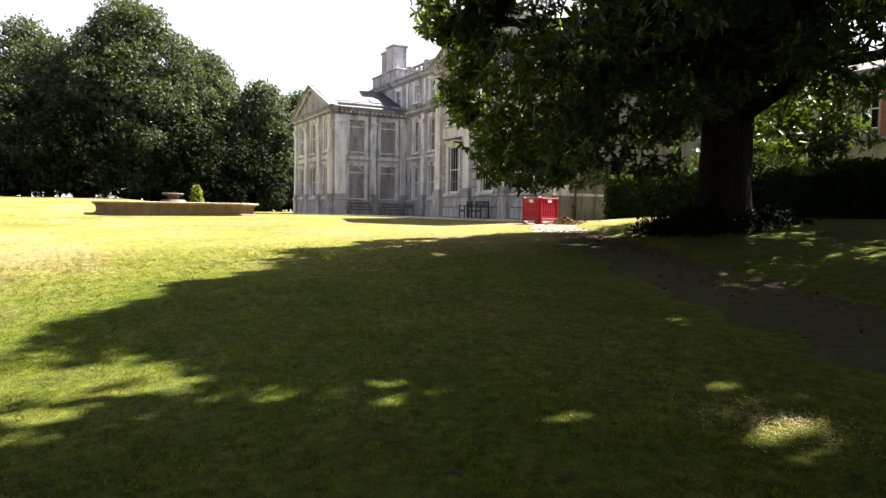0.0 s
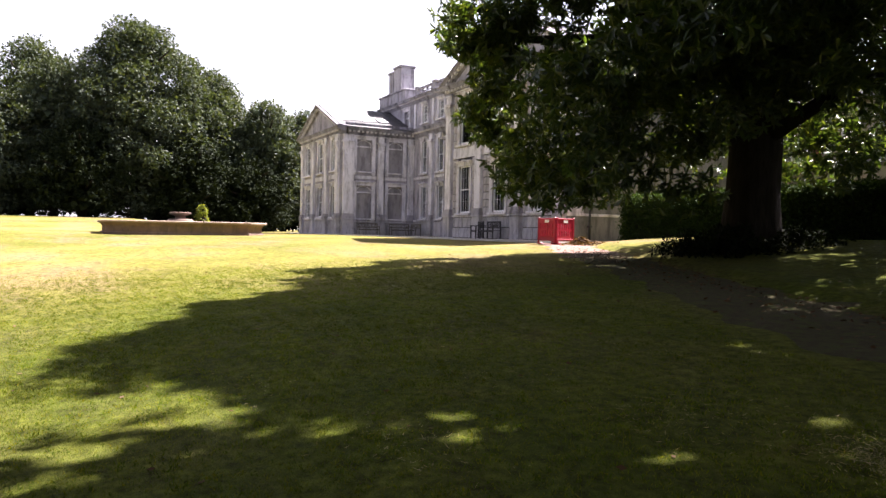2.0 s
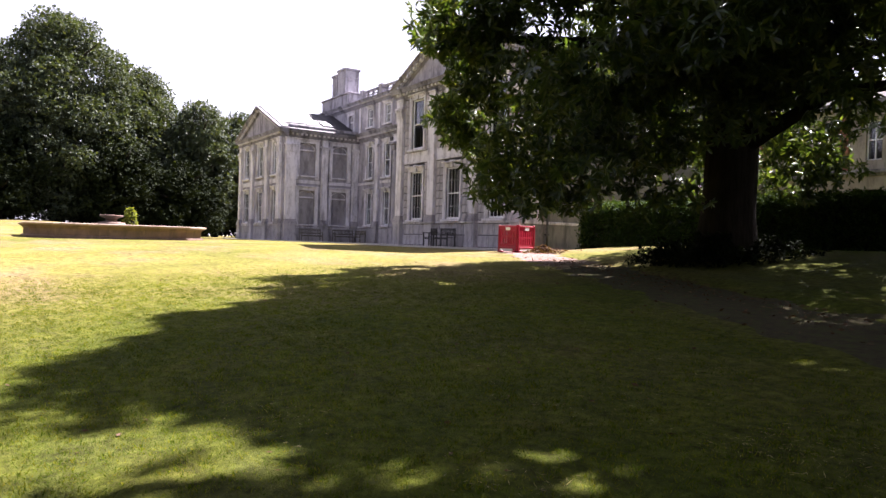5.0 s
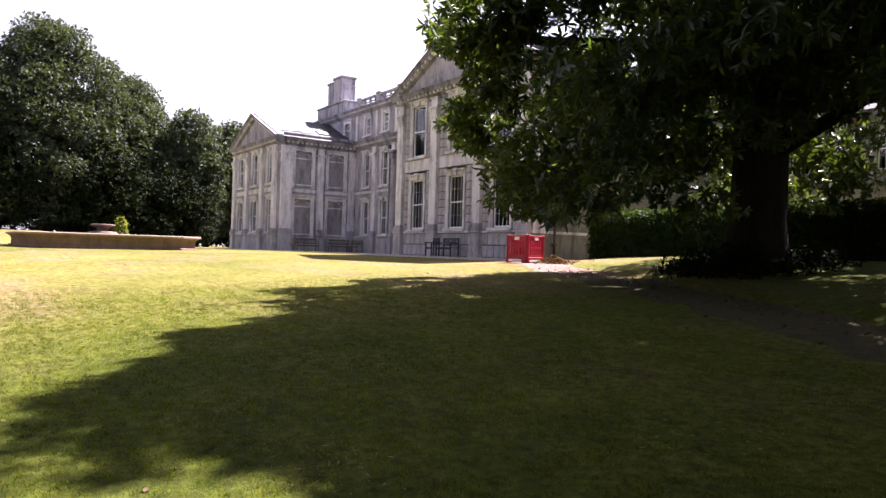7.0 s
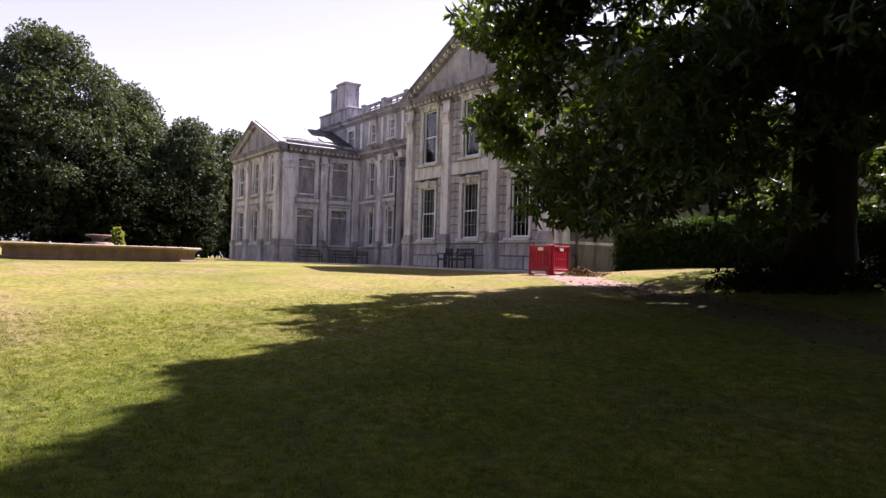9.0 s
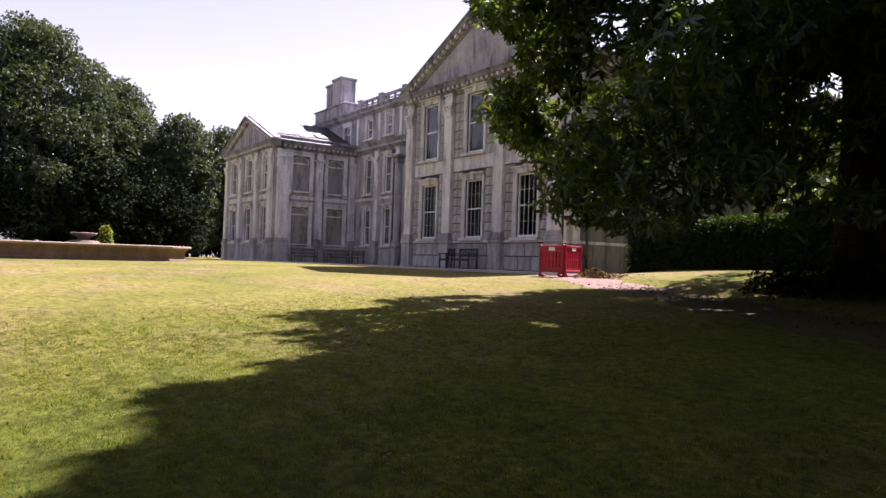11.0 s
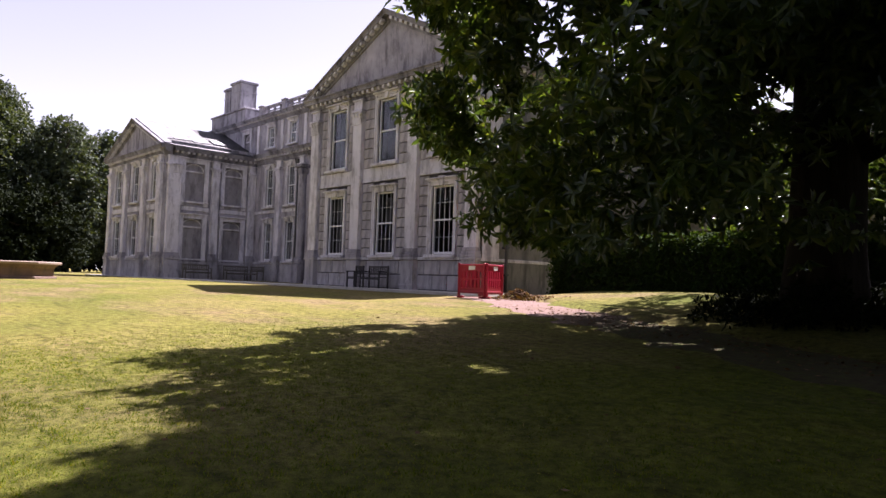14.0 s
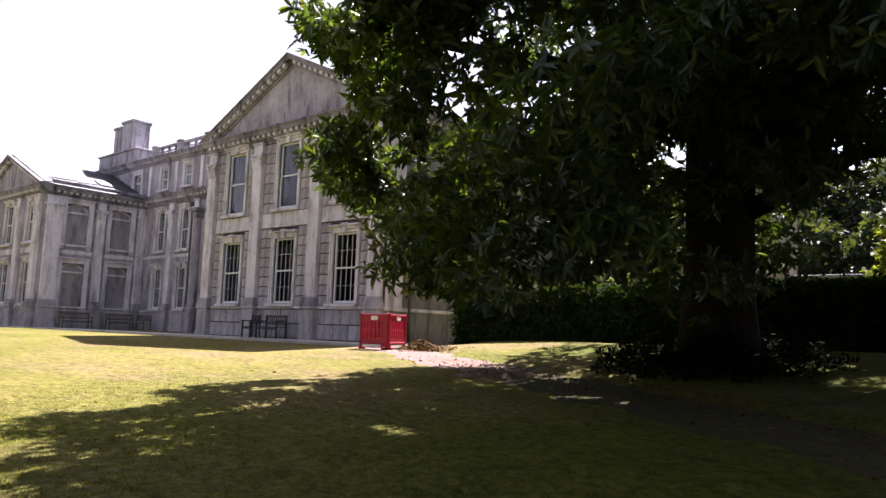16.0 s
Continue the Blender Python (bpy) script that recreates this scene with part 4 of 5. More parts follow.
def chestnut():
    t = new("chestnut_tree")
    x, y = 21.65, -3.78
    z = -0.155
    t.location = (x, y, z)
    b = bmesh.new()
    tube(b, [(0, 0, -0.5), (0, 0, 0.05), (0, 0, 0.5), (0.02, 0, 1.4), (0.05, 0.05, 3.0), (0.1, 0.05, 4.6), (0.2, 0.0, 7.5), (0.2, 0.1, 11), (0.1, 0.2, 14)],
         [0.98, 0.86, 0.74, 0.64, 0.61, 0.64, 0.48, 0.30, 0.08], 28)
    part("trunk", b, BARK, t, "thick dark ridged trunk")
    for i in range(14):
        a = i * 2.39996
        z0 = 2.8 + i * 0.55
        L = 6.8 - 0.28 * i
        b = bmesh.new()
        pts = [(0.1, 0, z0), (math.cos(a) * L * 0.35, math.sin(a) * L * 0.35, z0 + 1.1), (math.cos(a + 0.1) * L * 0.7, math.sin(a + 0.1) * L * 0.7, z0 + 1.2), (math.cos(a + 0.25) * L, math.sin(a + 0.25) * L, z0 + 0.6)]
        tube(b, pts, [0.22, 0.15, 0.09, 0.03], 8)
        part("limb", b, BARK, t)
    r3 = np.random.default_rng(4)
    C, Rr, top = [], [], 0
    N = 640
    for i in range(N):
        zz = 1.5 + 16.2 * ((i + 0.5) / N) ** 1.35
        q = 0.5 + 0.4 * r3.random()
        edge = float(np.interp(zz, CROWN_Z, CROWN_R))
        a = i * 2.39996 + 0.4 * r3.random()
        d = max(0.3, (edge - q)) * (1 - 0.6 * r3.random() ** 2.2)
        if zz < 2.6 and d < 3.0:
            continue
        if zz < 3.5 and math.cos(a) * d > 0.8 or zz < 5.4 and math.cos(a) * d > 0.6 and math.sin(a) > -0.3:
            continue
        out = smooth(4.5, 7.0, zz)
        cx, cy = math.cos(a) * d + 0.5 * out + 0.12 * max(0, zz - 6), math.sin(a) * d - 0.9 * out
        # the crown is lopsided: thin to the back, and drawn in on its western side higher up
        if zz < 4.2 and cx < -1.2 and cy > 0.62 * zz - 1.0 - 0.3 * q:
            continue
        if x + cx + 0.065 * zz < float(np.interp(-(y + cy - 0.62 * zz), EDGE_Y, EDGE_X)) + 0.2 * q - 0.4:
            continue
        # open to the sun above the outer sprays
        if cx < -4.4 and zz > 4.6 and -7.6 < cy - 0.62 * zz < -6.4:
            continue
        C.append((cx, cy, zz))
        Rr.append((q * 1.25, q * 1.25, q * 0.62))
    for i in range(70):
        a, zz = i * 2.39996, 4.2 + 9.0 * i / 70
        d = 0.9 + 2.4 * r3.random()
        C.append((math.cos(a) * d + 0.2, math.sin(a) * d - 0.5, zz))
        Rr.append((0.9, 0.9, 0.5))
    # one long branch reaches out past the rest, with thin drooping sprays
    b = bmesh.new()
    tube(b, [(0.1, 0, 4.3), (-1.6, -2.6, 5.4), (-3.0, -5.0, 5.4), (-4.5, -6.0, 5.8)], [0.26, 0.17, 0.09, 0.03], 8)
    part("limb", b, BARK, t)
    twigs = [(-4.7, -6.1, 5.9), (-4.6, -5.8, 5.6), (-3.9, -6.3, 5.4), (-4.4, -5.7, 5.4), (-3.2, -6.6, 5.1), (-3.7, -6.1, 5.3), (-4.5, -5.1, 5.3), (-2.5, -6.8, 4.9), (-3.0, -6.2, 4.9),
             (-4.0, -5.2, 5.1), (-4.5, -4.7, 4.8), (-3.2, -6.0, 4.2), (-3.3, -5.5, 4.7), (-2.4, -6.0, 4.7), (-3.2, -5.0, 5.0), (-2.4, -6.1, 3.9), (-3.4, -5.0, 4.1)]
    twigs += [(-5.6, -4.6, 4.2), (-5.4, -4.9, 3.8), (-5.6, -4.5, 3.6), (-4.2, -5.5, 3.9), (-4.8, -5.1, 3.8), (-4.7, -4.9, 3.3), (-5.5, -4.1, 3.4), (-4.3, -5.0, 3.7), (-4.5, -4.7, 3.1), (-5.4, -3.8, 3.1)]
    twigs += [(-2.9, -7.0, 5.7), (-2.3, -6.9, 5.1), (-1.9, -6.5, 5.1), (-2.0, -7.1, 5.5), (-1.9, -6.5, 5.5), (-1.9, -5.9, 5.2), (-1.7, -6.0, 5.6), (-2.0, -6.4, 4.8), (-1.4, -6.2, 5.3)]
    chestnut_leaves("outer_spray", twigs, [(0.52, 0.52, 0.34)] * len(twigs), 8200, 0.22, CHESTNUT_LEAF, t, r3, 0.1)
    for k in range(34):
        a, d = radians(234 + 28 * r3.random()), 4.6 + 3.0 * r3.random()
        C.append((math.cos(a) * d + 0.4, math.sin(a) * d, 5.7 + 1.7 * r3.random()))
        Rr.append((0.75, 0.75, 0.42))
    # the full upper crown, whose shade reaches farthest over the lawn
    while top < 95:
        tx, ty, h = 20.5 + 8.0 * r3.random(), -17.8 + 6.8 * r3.random(), 11.5 + 7.0 * r3.random()
        cx, cy = tx - 0.065 * h - x, ty + 0.62 * h - y
        if math.hypot(cx, cy) < 7.6 - 0.45 * max(0, h - 13):
            C.append((cx, cy, h + z))
            Rr.append((0.95, 0.95, 0.5))
            top += 1
    # low inner sprays round the trunk, and the eastern side
    for n, a0, a1, d0, d1, z0, z1 in ((20, 175, 262, 1.6, 4.8, 2.6, 4.8), (12, 95, 178, 2.5, 5.2, 3.0, 4.6), (16, 95, 165, 5.2, 7.6, 2.3, 3.9), (14, 245, 320, 1.5, 3.4, 3.0, 4.8), (24, -80, -20, 2.0, 7.0, 4.0, 8.5), (36, -20, 80, 2.0, 7.0, 5.6, 9.0), (5, -50, 0, 1.6, 5.0, 3.2, 4.4)):
        for k in range(n):
            a, d = radians(a0 + (a1 - a0) * r3.random()), d0 + (d1 - d0) * r3.random()
            C.append((math.cos(a) * d, math.sin(a) * d, z0 + (z1 - z0) * r3.random()))
            Rr.append((0.85, 0.85, 0.45))
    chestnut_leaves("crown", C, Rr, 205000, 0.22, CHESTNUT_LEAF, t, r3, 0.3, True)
    S = [(math.cos(a) * q, math.sin(a) * q, 0.1 + (0.75 - 0.28 * q) * r3.random()) for q in (1.0, 1.5, 2.0) for a in np.arange(0.1 * q, 6.28, 0.42)]
    # shade round the trunk's foot is painted by the near-black leaf
    leaves("basal_growth", S, [(0.36, 0.36, 0.26)] * len(S), 9000, 0.13, SHADED_LEAF, t, r3, 0.1, 0.34, 0.2, 5)
    return tagged(t, "old sweet chestnut tree with thick dark trunk and drooping leaves", "tree")


chestnut()


def hedge(x0, x1, y0, y1, h):
    r4 = np.random.default_rng(9)
    t = new("hedge")
    # dark box whose colour stands in for the shade inside the foliage
    b = bmesh.new()
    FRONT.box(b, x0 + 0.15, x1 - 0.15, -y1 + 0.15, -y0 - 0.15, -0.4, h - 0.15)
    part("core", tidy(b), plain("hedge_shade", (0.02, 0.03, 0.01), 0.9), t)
    n = 45000
    face = r4.random(n)
    P = np.stack([x0 + (x1 - x0) * r4.random(n), y0 + (y1 - y0) * r4.random(n), h * r4.random(n)], axis=1)
    top, left = face < 0.3, face > 0.93
    P[top, 2] = h + 0.06 * r4.normal(size=top.sum())
    fr = ~top & ~left
    P[fr, 1] = y0 + 0.10 * r4.normal(size=fr.sum())
    P[left, 0] = x0 + 0.1 * r4.normal(size=left.sum())
    leaves("foliage", P, np.full((n, 3), 0.08), n * 2, 0.11, HEDGE_LEAF, t, r4, 0.0, 0.55, 0.2, 2)
    return tagged(t, "clipped dark green hedge with sunlit top", "hedge")


hedge(11.8, 40, 1.05, 2.6, 1.9)


def shade_tree(x, y, h, r, low=0.3, count=20000, size=0.55):
    """A tree added out of view beside the track, for its shade on the walk."""
    t = far_tree(x, y, h, r, count, np.random.default_rng(21), size, low=low, mat=HEDGE_LEAF, shaped=True)
    return tagged(t, "broad-leaved tree added out of view to shade the lawn beside the track", "tree")


shade_tree(34.0, -7.4, 19, 8.4, 0.3, 62000, 0.34)
shade_tree(43, -13, 17, 8.5)
shade_tree(44, -1, 18, 8.5)
shade_tree(25.6, 8.8, 17, 5.6, 0.6)
shade_tree(34, 6.5, 14, 6, 0.42)
shade_tree(54, -22, 18, 9)
# behind the walk, added to cut the skylight on the shaded grass
shade_tree(38, -22.5, 19, 8.5, 0.42)
shade_tree(32, 14, 15, 7)
# unseen trees, added to block skylight and give the window panes dark reflections
for x, y, h, r in ((-52, -46, 17, 8), (-42, -54, 16, 8), (-30, -60, 17, 8), (-17, -64, 16, 8), (-62, -38, 17, 7), (-4, -66, 17, 8), (13, -46, 15, 7), (25, -33, 24, 8), (35, -31, 24, 8), (46, -28, 23, 8), (2, -52, 14, 7)):
    tagged(far_tree(x, y, h, r, 11000, rng, 0.95, mat=SHADED_LEAF, inner=1500), "unseen tall dark tree added across the lawn to block skylight and darken reflections", "tree", "trees across the lawn")
for x, y, h, r, n in ((2, 44, 16, 7, 12000), (14, 40, 15, 7, 14000), (24, 44, 17, 8, 14000), (35, 38, 15, 7, 14000), (48, 30, 16, 8, 12000), (20.5, 39, 13, 6, 14000), (29, 38.5, 13, 6, 14000), (16, 29, 8, 4.5, 8000), (22.5, 30, 8.5, 4.5, 8000), (29, 29, 8, 4.5, 8000)):
    tagged(far_tree(x, y, h, r, n, rng), "tall broad-leaved tree behind the garden wall", "tree", "trees behind the garden")
tagged(far_tree(23.9, 8.2, 4.6, 1.4, 7000, rng, 0.2, "shrub", 0.05, SUN_LEAF), "sunlit light green shrub behind the hedge", "shrub")
tagged(far_tree(-38, -7.7, 2.3, 0.6, 2600, rng, 0.2, "shrub", 0.05, SUN_LEAF), "bright yellow-green shrub before dark trees", "shrub")


# ---- buildings behind the hedge ----
BRICK = plain("old_red_brick", (0.30, 0.13, 0.09), 0.9, 0, 0.4, 9)
out = tagged(new("outbuilding"), "cream rendered service range with a string course behind the hedge", "building")
CREAM = stone_material("cream_render", (0.42, 0.38, 0.33), (0.3, 0.27, 0.235), (0.12, 0.105, 0.09), 0.6)
RANGE = Wall((0, 14, 0), (1, 0, 0), (0, -1, 0))
upper = [(10.3, 11.1, 4.5, 6.3), (12.6, 13.5, 4.5, 6.3), (14.3, 15.2, 4.5, 6.3), (16.5, 17.2, 4.5, 6.3)]
lower = [(10.3, 12.2, 0.3, 3.2), (13.2, 15.0, 0.3, 3.2), (15.7, 17.2, 0.3, 3.2)]
b = bmesh.new()
RANGE.solid(b, 9.52, 17.8, -0.5, 7.2, 0.5, upper + lower)
part("wall", b, CREAM, out)
for a, c, v in ((3.78, 3.9, 0.14), (3.9, 4.06, 0.3), (6.9, 7.2, 0.22)):
    b = bmesh.new()
    RANGE.box(b, 9.52, 17.9, 0.002, v, a, c, 0.02)
    part("string_course", tidy(b), CORNICE, out)
for x in (11.55, 15.6):
    b = bmesh.new()
    RANGE.box(b, x - 0.22, x + 0.22, 0.002, 0.12, 4.06, 6.9, 0.01)
    part("brick_pier", tidy(b), BRICK, out, "weathered red brick pier")
for u0, u1, z0, z1 in upper:
    w = new("window")
    w.parent = out
    b = bmesh.new()
    for q in (u0, (u0 + u1) / 2 - 0.03, u1 - 0.06):
        RANGE.box(b, q, q + 0.06, -0.22, -0.14, z0, z1, 0.008)
    for q in (z0, (z0 + z1) / 2, z1 - 0.06):
        RANGE.box(b, u0 + 0.061, u1 - 0.061, -0.2, -0.15, q, q + 0.06, 0.008)
    part("window_frame", tidy(b), WHITE, w)
    b = bmesh.new()
    RANGE.box(b, u0, u1, -0.19, -0.182, z0, z1)
    part("pane", tidy(b), GLASS, w)
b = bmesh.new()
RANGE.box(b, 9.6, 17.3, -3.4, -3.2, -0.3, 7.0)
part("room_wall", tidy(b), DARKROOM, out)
b = bmesh.new()
RANGE.box(b, 17.3, 17.8, -8.0, -0.502, -0.5, 7.19)
part("end_wall", tidy(b), CREAM, out)
b = bmesh.new()
RANGE.prism(b, [(0.3, 7.2), (-4, 9.0), (-8.3, 7.2)], 9.52, 17.95)
part("roof", tidy(b), plain("mossy_slate", (0.085, 0.085, 0.08), 0.95, 0, 0.4, 3), out)
garden = tagged(new("garden_wall"), "weathered stone garden wall with a coping behind the hedge", "wall")
b = bmesh.new()
RANGE.box(b, 17.82, 44, -0.45, -0.05, -0.3, 3.1, 0.02)
part("wall", tidy(b), RENDER, garden)
b = bmesh.new()
RANGE.box(b, 17.9, 44, -0.52, 0.02, 3.1, 3.25, 0.03)
part("coping", tidy(b), CORNICE, garden)
for x in (18.7, 24.0, 30.0, 36.0):
    b = bmesh.new()
    RANGE.box(b, x - 0.4, x + 0.4, -0.55, 0.05, -0.3, 3.5, 0.02)
    RANGE.box(b, x - 0.5, x + 0.5, -0.65, 0.15, 3.5, 3.66, 0.03)
    part("pier", tidy(b), CREAM, garden)


# ---- stone blocks of the main front ----
block_meshes = {}


def stone_block(w, h, proud, mat):
    key = (round(w, 2), round(h, 2), proud, mat.name)
    if key not in block_meshes:
        b = bmesh.new()
        c = 0.022
        back = [b.verts.new(q) for q in ((-w / 2, 0, -h / 2), (w / 2, 0, -h / 2), (w / 2, 0, h / 2), (-w / 2, 0, h / 2))]
        mid = [b.verts.new((v.co.x, -proud + 0.018, v.co.z)) for v in back]
        top = [b.verts.new((v.co.x - math.copysign(c, v.co.x), -proud, v.co.z - math.copysign(c, v.co.z))) for v in back]
        b.faces.new(top)
        for i in range(4):
            j = (i + 1) % 4
            b.faces.new((back[i], back[j], mid[j], mid[i]))
            b.faces.new((mid[i], mid[j], top[j], top[i]))
        me = bpy.data.meshes.new("stone")
        tidy(b).to_mesh(me)
        b.free()
        me.materials.append(mat)
        block_meshes[key] = me
    return block_meshes[key]


def lay_block(u0, u1, z0, z1, proud=0.05, gap=0.034, mat=None):
    w, h = u1 - u0 - gap, z1 - z0 - gap
    ob = new("stone", stone_block(w, h, proud, mat or ASHLAR))
    ob.parent = front_wall
    ob.location = ((u0 + u1) / 2, -0.001, (z0 + z1) / 2)


rb = random.Random(2)
edges = (-0.73, 1.92, 2.52, 5.55, 6.15, 8.82)
for i, c in enumerate(BAYS):
    left, right = edges[2 * i], edges[2 * i + 1]
    for za, zb, n, top in ((1.29, 4.38, 8, LOW[1] + 0.19), (5.0, 7.9, 7, UP[1] + 0.19)):
        for k in range(n):
            z0, z1 = za + (zb - za) * k / n, za + (zb - za) * (k + 1) / n
            if z0 > top:
                m = (left + right) / 2
                lay_block(left, m, z0, z1)
                lay_block(m, right, z0, z1)
            else:
                lay_block(left, c - HALF - 0.19, z0, z1)
                lay_block(c + HALF + 0.19, right, z0, z1)
    n = 3
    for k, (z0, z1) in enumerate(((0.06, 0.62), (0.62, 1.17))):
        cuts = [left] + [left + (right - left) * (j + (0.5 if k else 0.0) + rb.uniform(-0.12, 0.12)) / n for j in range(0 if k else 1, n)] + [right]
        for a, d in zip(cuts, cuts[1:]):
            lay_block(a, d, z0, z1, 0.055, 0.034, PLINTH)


# ---- drainpipes ----
def drainpipe(wall, u, z0, z1, v=0.14):
    p = new("drainpipe")
    p.parent = house
    b = bmesh.new()
    tube(b, [tuple(wall.p(u, v, z)) for z in (z0, z0 + 1, (z0 + z1) / 2, z1)], [0.055] * 4, 10)
    part("pipe", b, LEAD, p)
    for k in range(4):
        b = bmesh.new()
        z = z0 + 0.6 + (z1 - z0 - 1) * k / 3
        wall.box(b, u - 0.085, u + 0.085, 0.0, v + 0.07, z - 0.04, z + 0.04, 0.01)
        part("bracket", tidy(b), LEAD, p)
    b = bmesh.new()
    wall.prism(b, [(0.02, z1), (0.24, z1), (0.30, z1 + 0.28), (0.02, z1 + 0.28)], u - 0.15, u + 0.15)
    part("hopper", tidy(b), LEAD, p)


drainpipe(EAST, 1.2, 0.1, 4.0)
drainpipe(RECESS, -10.95, 0.2, 7.3)


# ---- fountain basin on the lawn ----
def fountain():
    t = new("fountain_basin")
    x, y = -11.0, -13.1
    t.location = (x, y, -0.12)
    hx, hy, cut = 4.3, 4.25, 1.1

    def ring(bm, grow, z):
        ax, ay, c = hx + grow, hy + grow, cut + grow * 0.5
        return [bm.verts.new((px, py, z)) for px, py in ((ax, -ay + c), (ax, ay - c), (ax - c, ay), (-ax + c, ay), (-ax, ay - c), (-ax, -ay + c), (-ax + c, -ay), (ax - c, -ay))]

    def loft(name, prof, mat, label=""):
        b = bmesh.new()
        rings = [ring(b, g, z) for g, z in prof]
        for r0, r1 in zip(rings, rings[1:] + rings[:1]):
            for i in range(8):
                b.faces.new((r0[i], r0[(i + 1) % 8], r1[(i + 1) % 8], r1[i]))
        return part(name, tidy(b), mat, t, label)

    loft("plinth", [(0.02, -0.35), (0.02, 0.13), (-0.04, 0.16), (-0.5, 0.16), (-0.5, -0.35)], BASIN)
    loft("wall", [(-0.10, 0.16), (-0.10, 0.48), (-0.04, 0.58), (0.06, 0.66), (-0.45, 0.66), (-0.45, 0.16)], BASIN)
    loft("coping", [(0.06, 0.662), (0.16, 0.69), (0.17, 0.76), (0.13, 0.79), (-0.5, 0.79), (-0.5, 0.662)], BASIN_TOP, "pale stone coping")
    b = bmesh.new()
    w = ring(b, -0.46, 0.45)
    b.faces.new(w)
    m, nt, p = material("still_water", 0.05)
    p.inputs["Base Color"].default_value = (0.03, 0.04, 0.03, 1)
    part("water", b, m, t)
    b = bmesh.new()
    prof = [(0.75, 0.2), (0.75, 0.88), (0.68, 0.94), (0.32, 0.98), (0.28, 1.1), (0.36, 1.17), (0.58, 1.24), (0.64, 1.32), (0.6, 1.35), (0.42, 1.3), (0.0, 1.28)]
    rings = [[b.verts.new((math.cos(2 * math.pi * k / 28) * r, math.sin(2 * math.pi * k / 28) * r, z)) for k in range(28)] for r, z in prof[:-1]]
    for r0, r1 in zip(rings, rings[1:]):
        for k in range(28):
            b.faces.new((r0[k], r0[(k + 1) % 28], r1[(k + 1) % 28], r1[k])).smooth = True
    b.faces.new(rings[-1])
    part("bowl", tidy(b), BASIN, t)
    return tagged(t, "low octagonal stone fountain basin on the lawn", "fountain")


fountain()


# ---- red works barrier ----
def barrier_panel(L, H):
    """One moulded panel: frame, slotted middle, solid foot with a pale strip, label at the top."""
    p = new("barrier_panel")
    W = Wall((0, 0, 0), (1, 0, 0), (0, -1, 0))
    n = 6
    gapw = 0.07
    xs = [0.10 + (L - 0.2) * (i + 0.5) / n for i in range(n)]
    holes = [(x - gapw / 2, x + gapw / 2, za, zb) for x in xs for za, zb in ((0.27, 0.50), (0.55, 0.77))]
    b = bmesh.new()
    W.solid(b, 0.05, L - 0.05, 0.05, H - 0.04, 0.035, holes)
    part("board", b, RED, p)
    for x in (0.0, L - 0.06):
        b = bmesh.new()
        W.box(b, x, x + 0.06, -0.05, 0.02, 0.0, H, 0.012)
        part("post", tidy(b), RED, p)
    for z in (0.12, H - 0.09):
        b = bmesh.new()
        W.box(b, 0.06, L - 0.06, -0.05, 0.018, z, z + 0.06, 0.012)
        part("rail", tidy(b), RED, p)
    b = bmesh.new()
    W.box(b, 0.12, L - 0.25, 0.003, 0.012, 0.03, 0.10, 0.002)
    part("strip", tidy(b), LABEL, p, "white reflective strip")
    b = bmesh.new()
    W.box(b, L * 0.40, L * 0.64, 0.003, 0.01, H - 0.20, H - 0.075, 0.002)
    part("label_plate", tidy(b), LABEL, p, "white label plate")
    for x in (0.05, L - 0.17):
        b = bmesh.new()
        W.box(b, x, x + 0.12, -0.12, 0.08, -0.03, 0.03, 0.01)
        part("foot", tidy(b), RED, p)
    return tagged(p, "red plastic pedestrian barrier panel with slots and label", "barrier", "works barrier panels")


zb = ground_z(11.5, -2.3) + 0.03
first = barrier_panel(1.1, 1.0)
first.matrix_world = pose(11.13, -2.68, zb)
first.matrix_basis = pose(11.13, -2.68, zb)
copy_thing(first, pose(12.27, -2.64, zb, 0, 0, 107))
copy_thing(first, pose(11.92, -1.54, zb, 0, 0, 180))
copy_thing(first, pose(10.82, -1.58, zb, 0, 0, -75))


# ---- benches ----
def bench(L, mat, slats=4, arms=True):
    t = new("bench")
    W = Wall((0, 0, 0), (1, 0, 0), (0, -1, 0))
    for x in (-L / 2, L / 2 - 0.06):
        for v, h in ((0.0, 0.88), (0.44, 0.62)):
            b = bmesh.new()
            W.box(b, x, x + 0.06, v, v + 0.06, 0.0, h, 0.008)
            part("leg", tidy(b), mat, t)
        if arms:
            b = bmesh.new()
            W.box(b, x - 0.01, x + 0.07, 0.02, 0.54, 0.62, 0.66, 0.01)
            part("armrest", tidy(b), mat, t)
    for i in range(slats):
        b = bmesh.new()
        v = 0.07 + 0.42 * i / slats
        W.box(b, -L / 2 + 0.02, L / 2 - 0.02, v, v + 0.085, 0.41, 0.435, 0.006)
        part("seat_slat", tidy(b), mat, t)
    for z in (0.52, 0.80):
        b = bmesh.new()
        W.box(b, -L / 2 + 0.06, L / 2 - 0.06, 0.01, 0.05, z, z + 0.07, 0.006)
        part("back_rail", tidy(b), mat, t)
    n = max(4, int(L / 0.13))
    for i in range(n):
        b = bmesh.new()
        x = -L / 2 + 0.1 + (L - 0.2) * (i + 0.5) / n
        W.box(b, x - 0.025, x + 0.025, 0.02, 0.04, 0.59, 0.80)
        part("back_slat", tidy(b), mat, t)
    b = bmesh.new()
    W.box(b, -L / 2 + 0.06, L / 2 - 0.06, 0.45, 0.49, 0.33, 0.405, 0.006)
    part("seat_rail", tidy(b), mat, t)
    return t


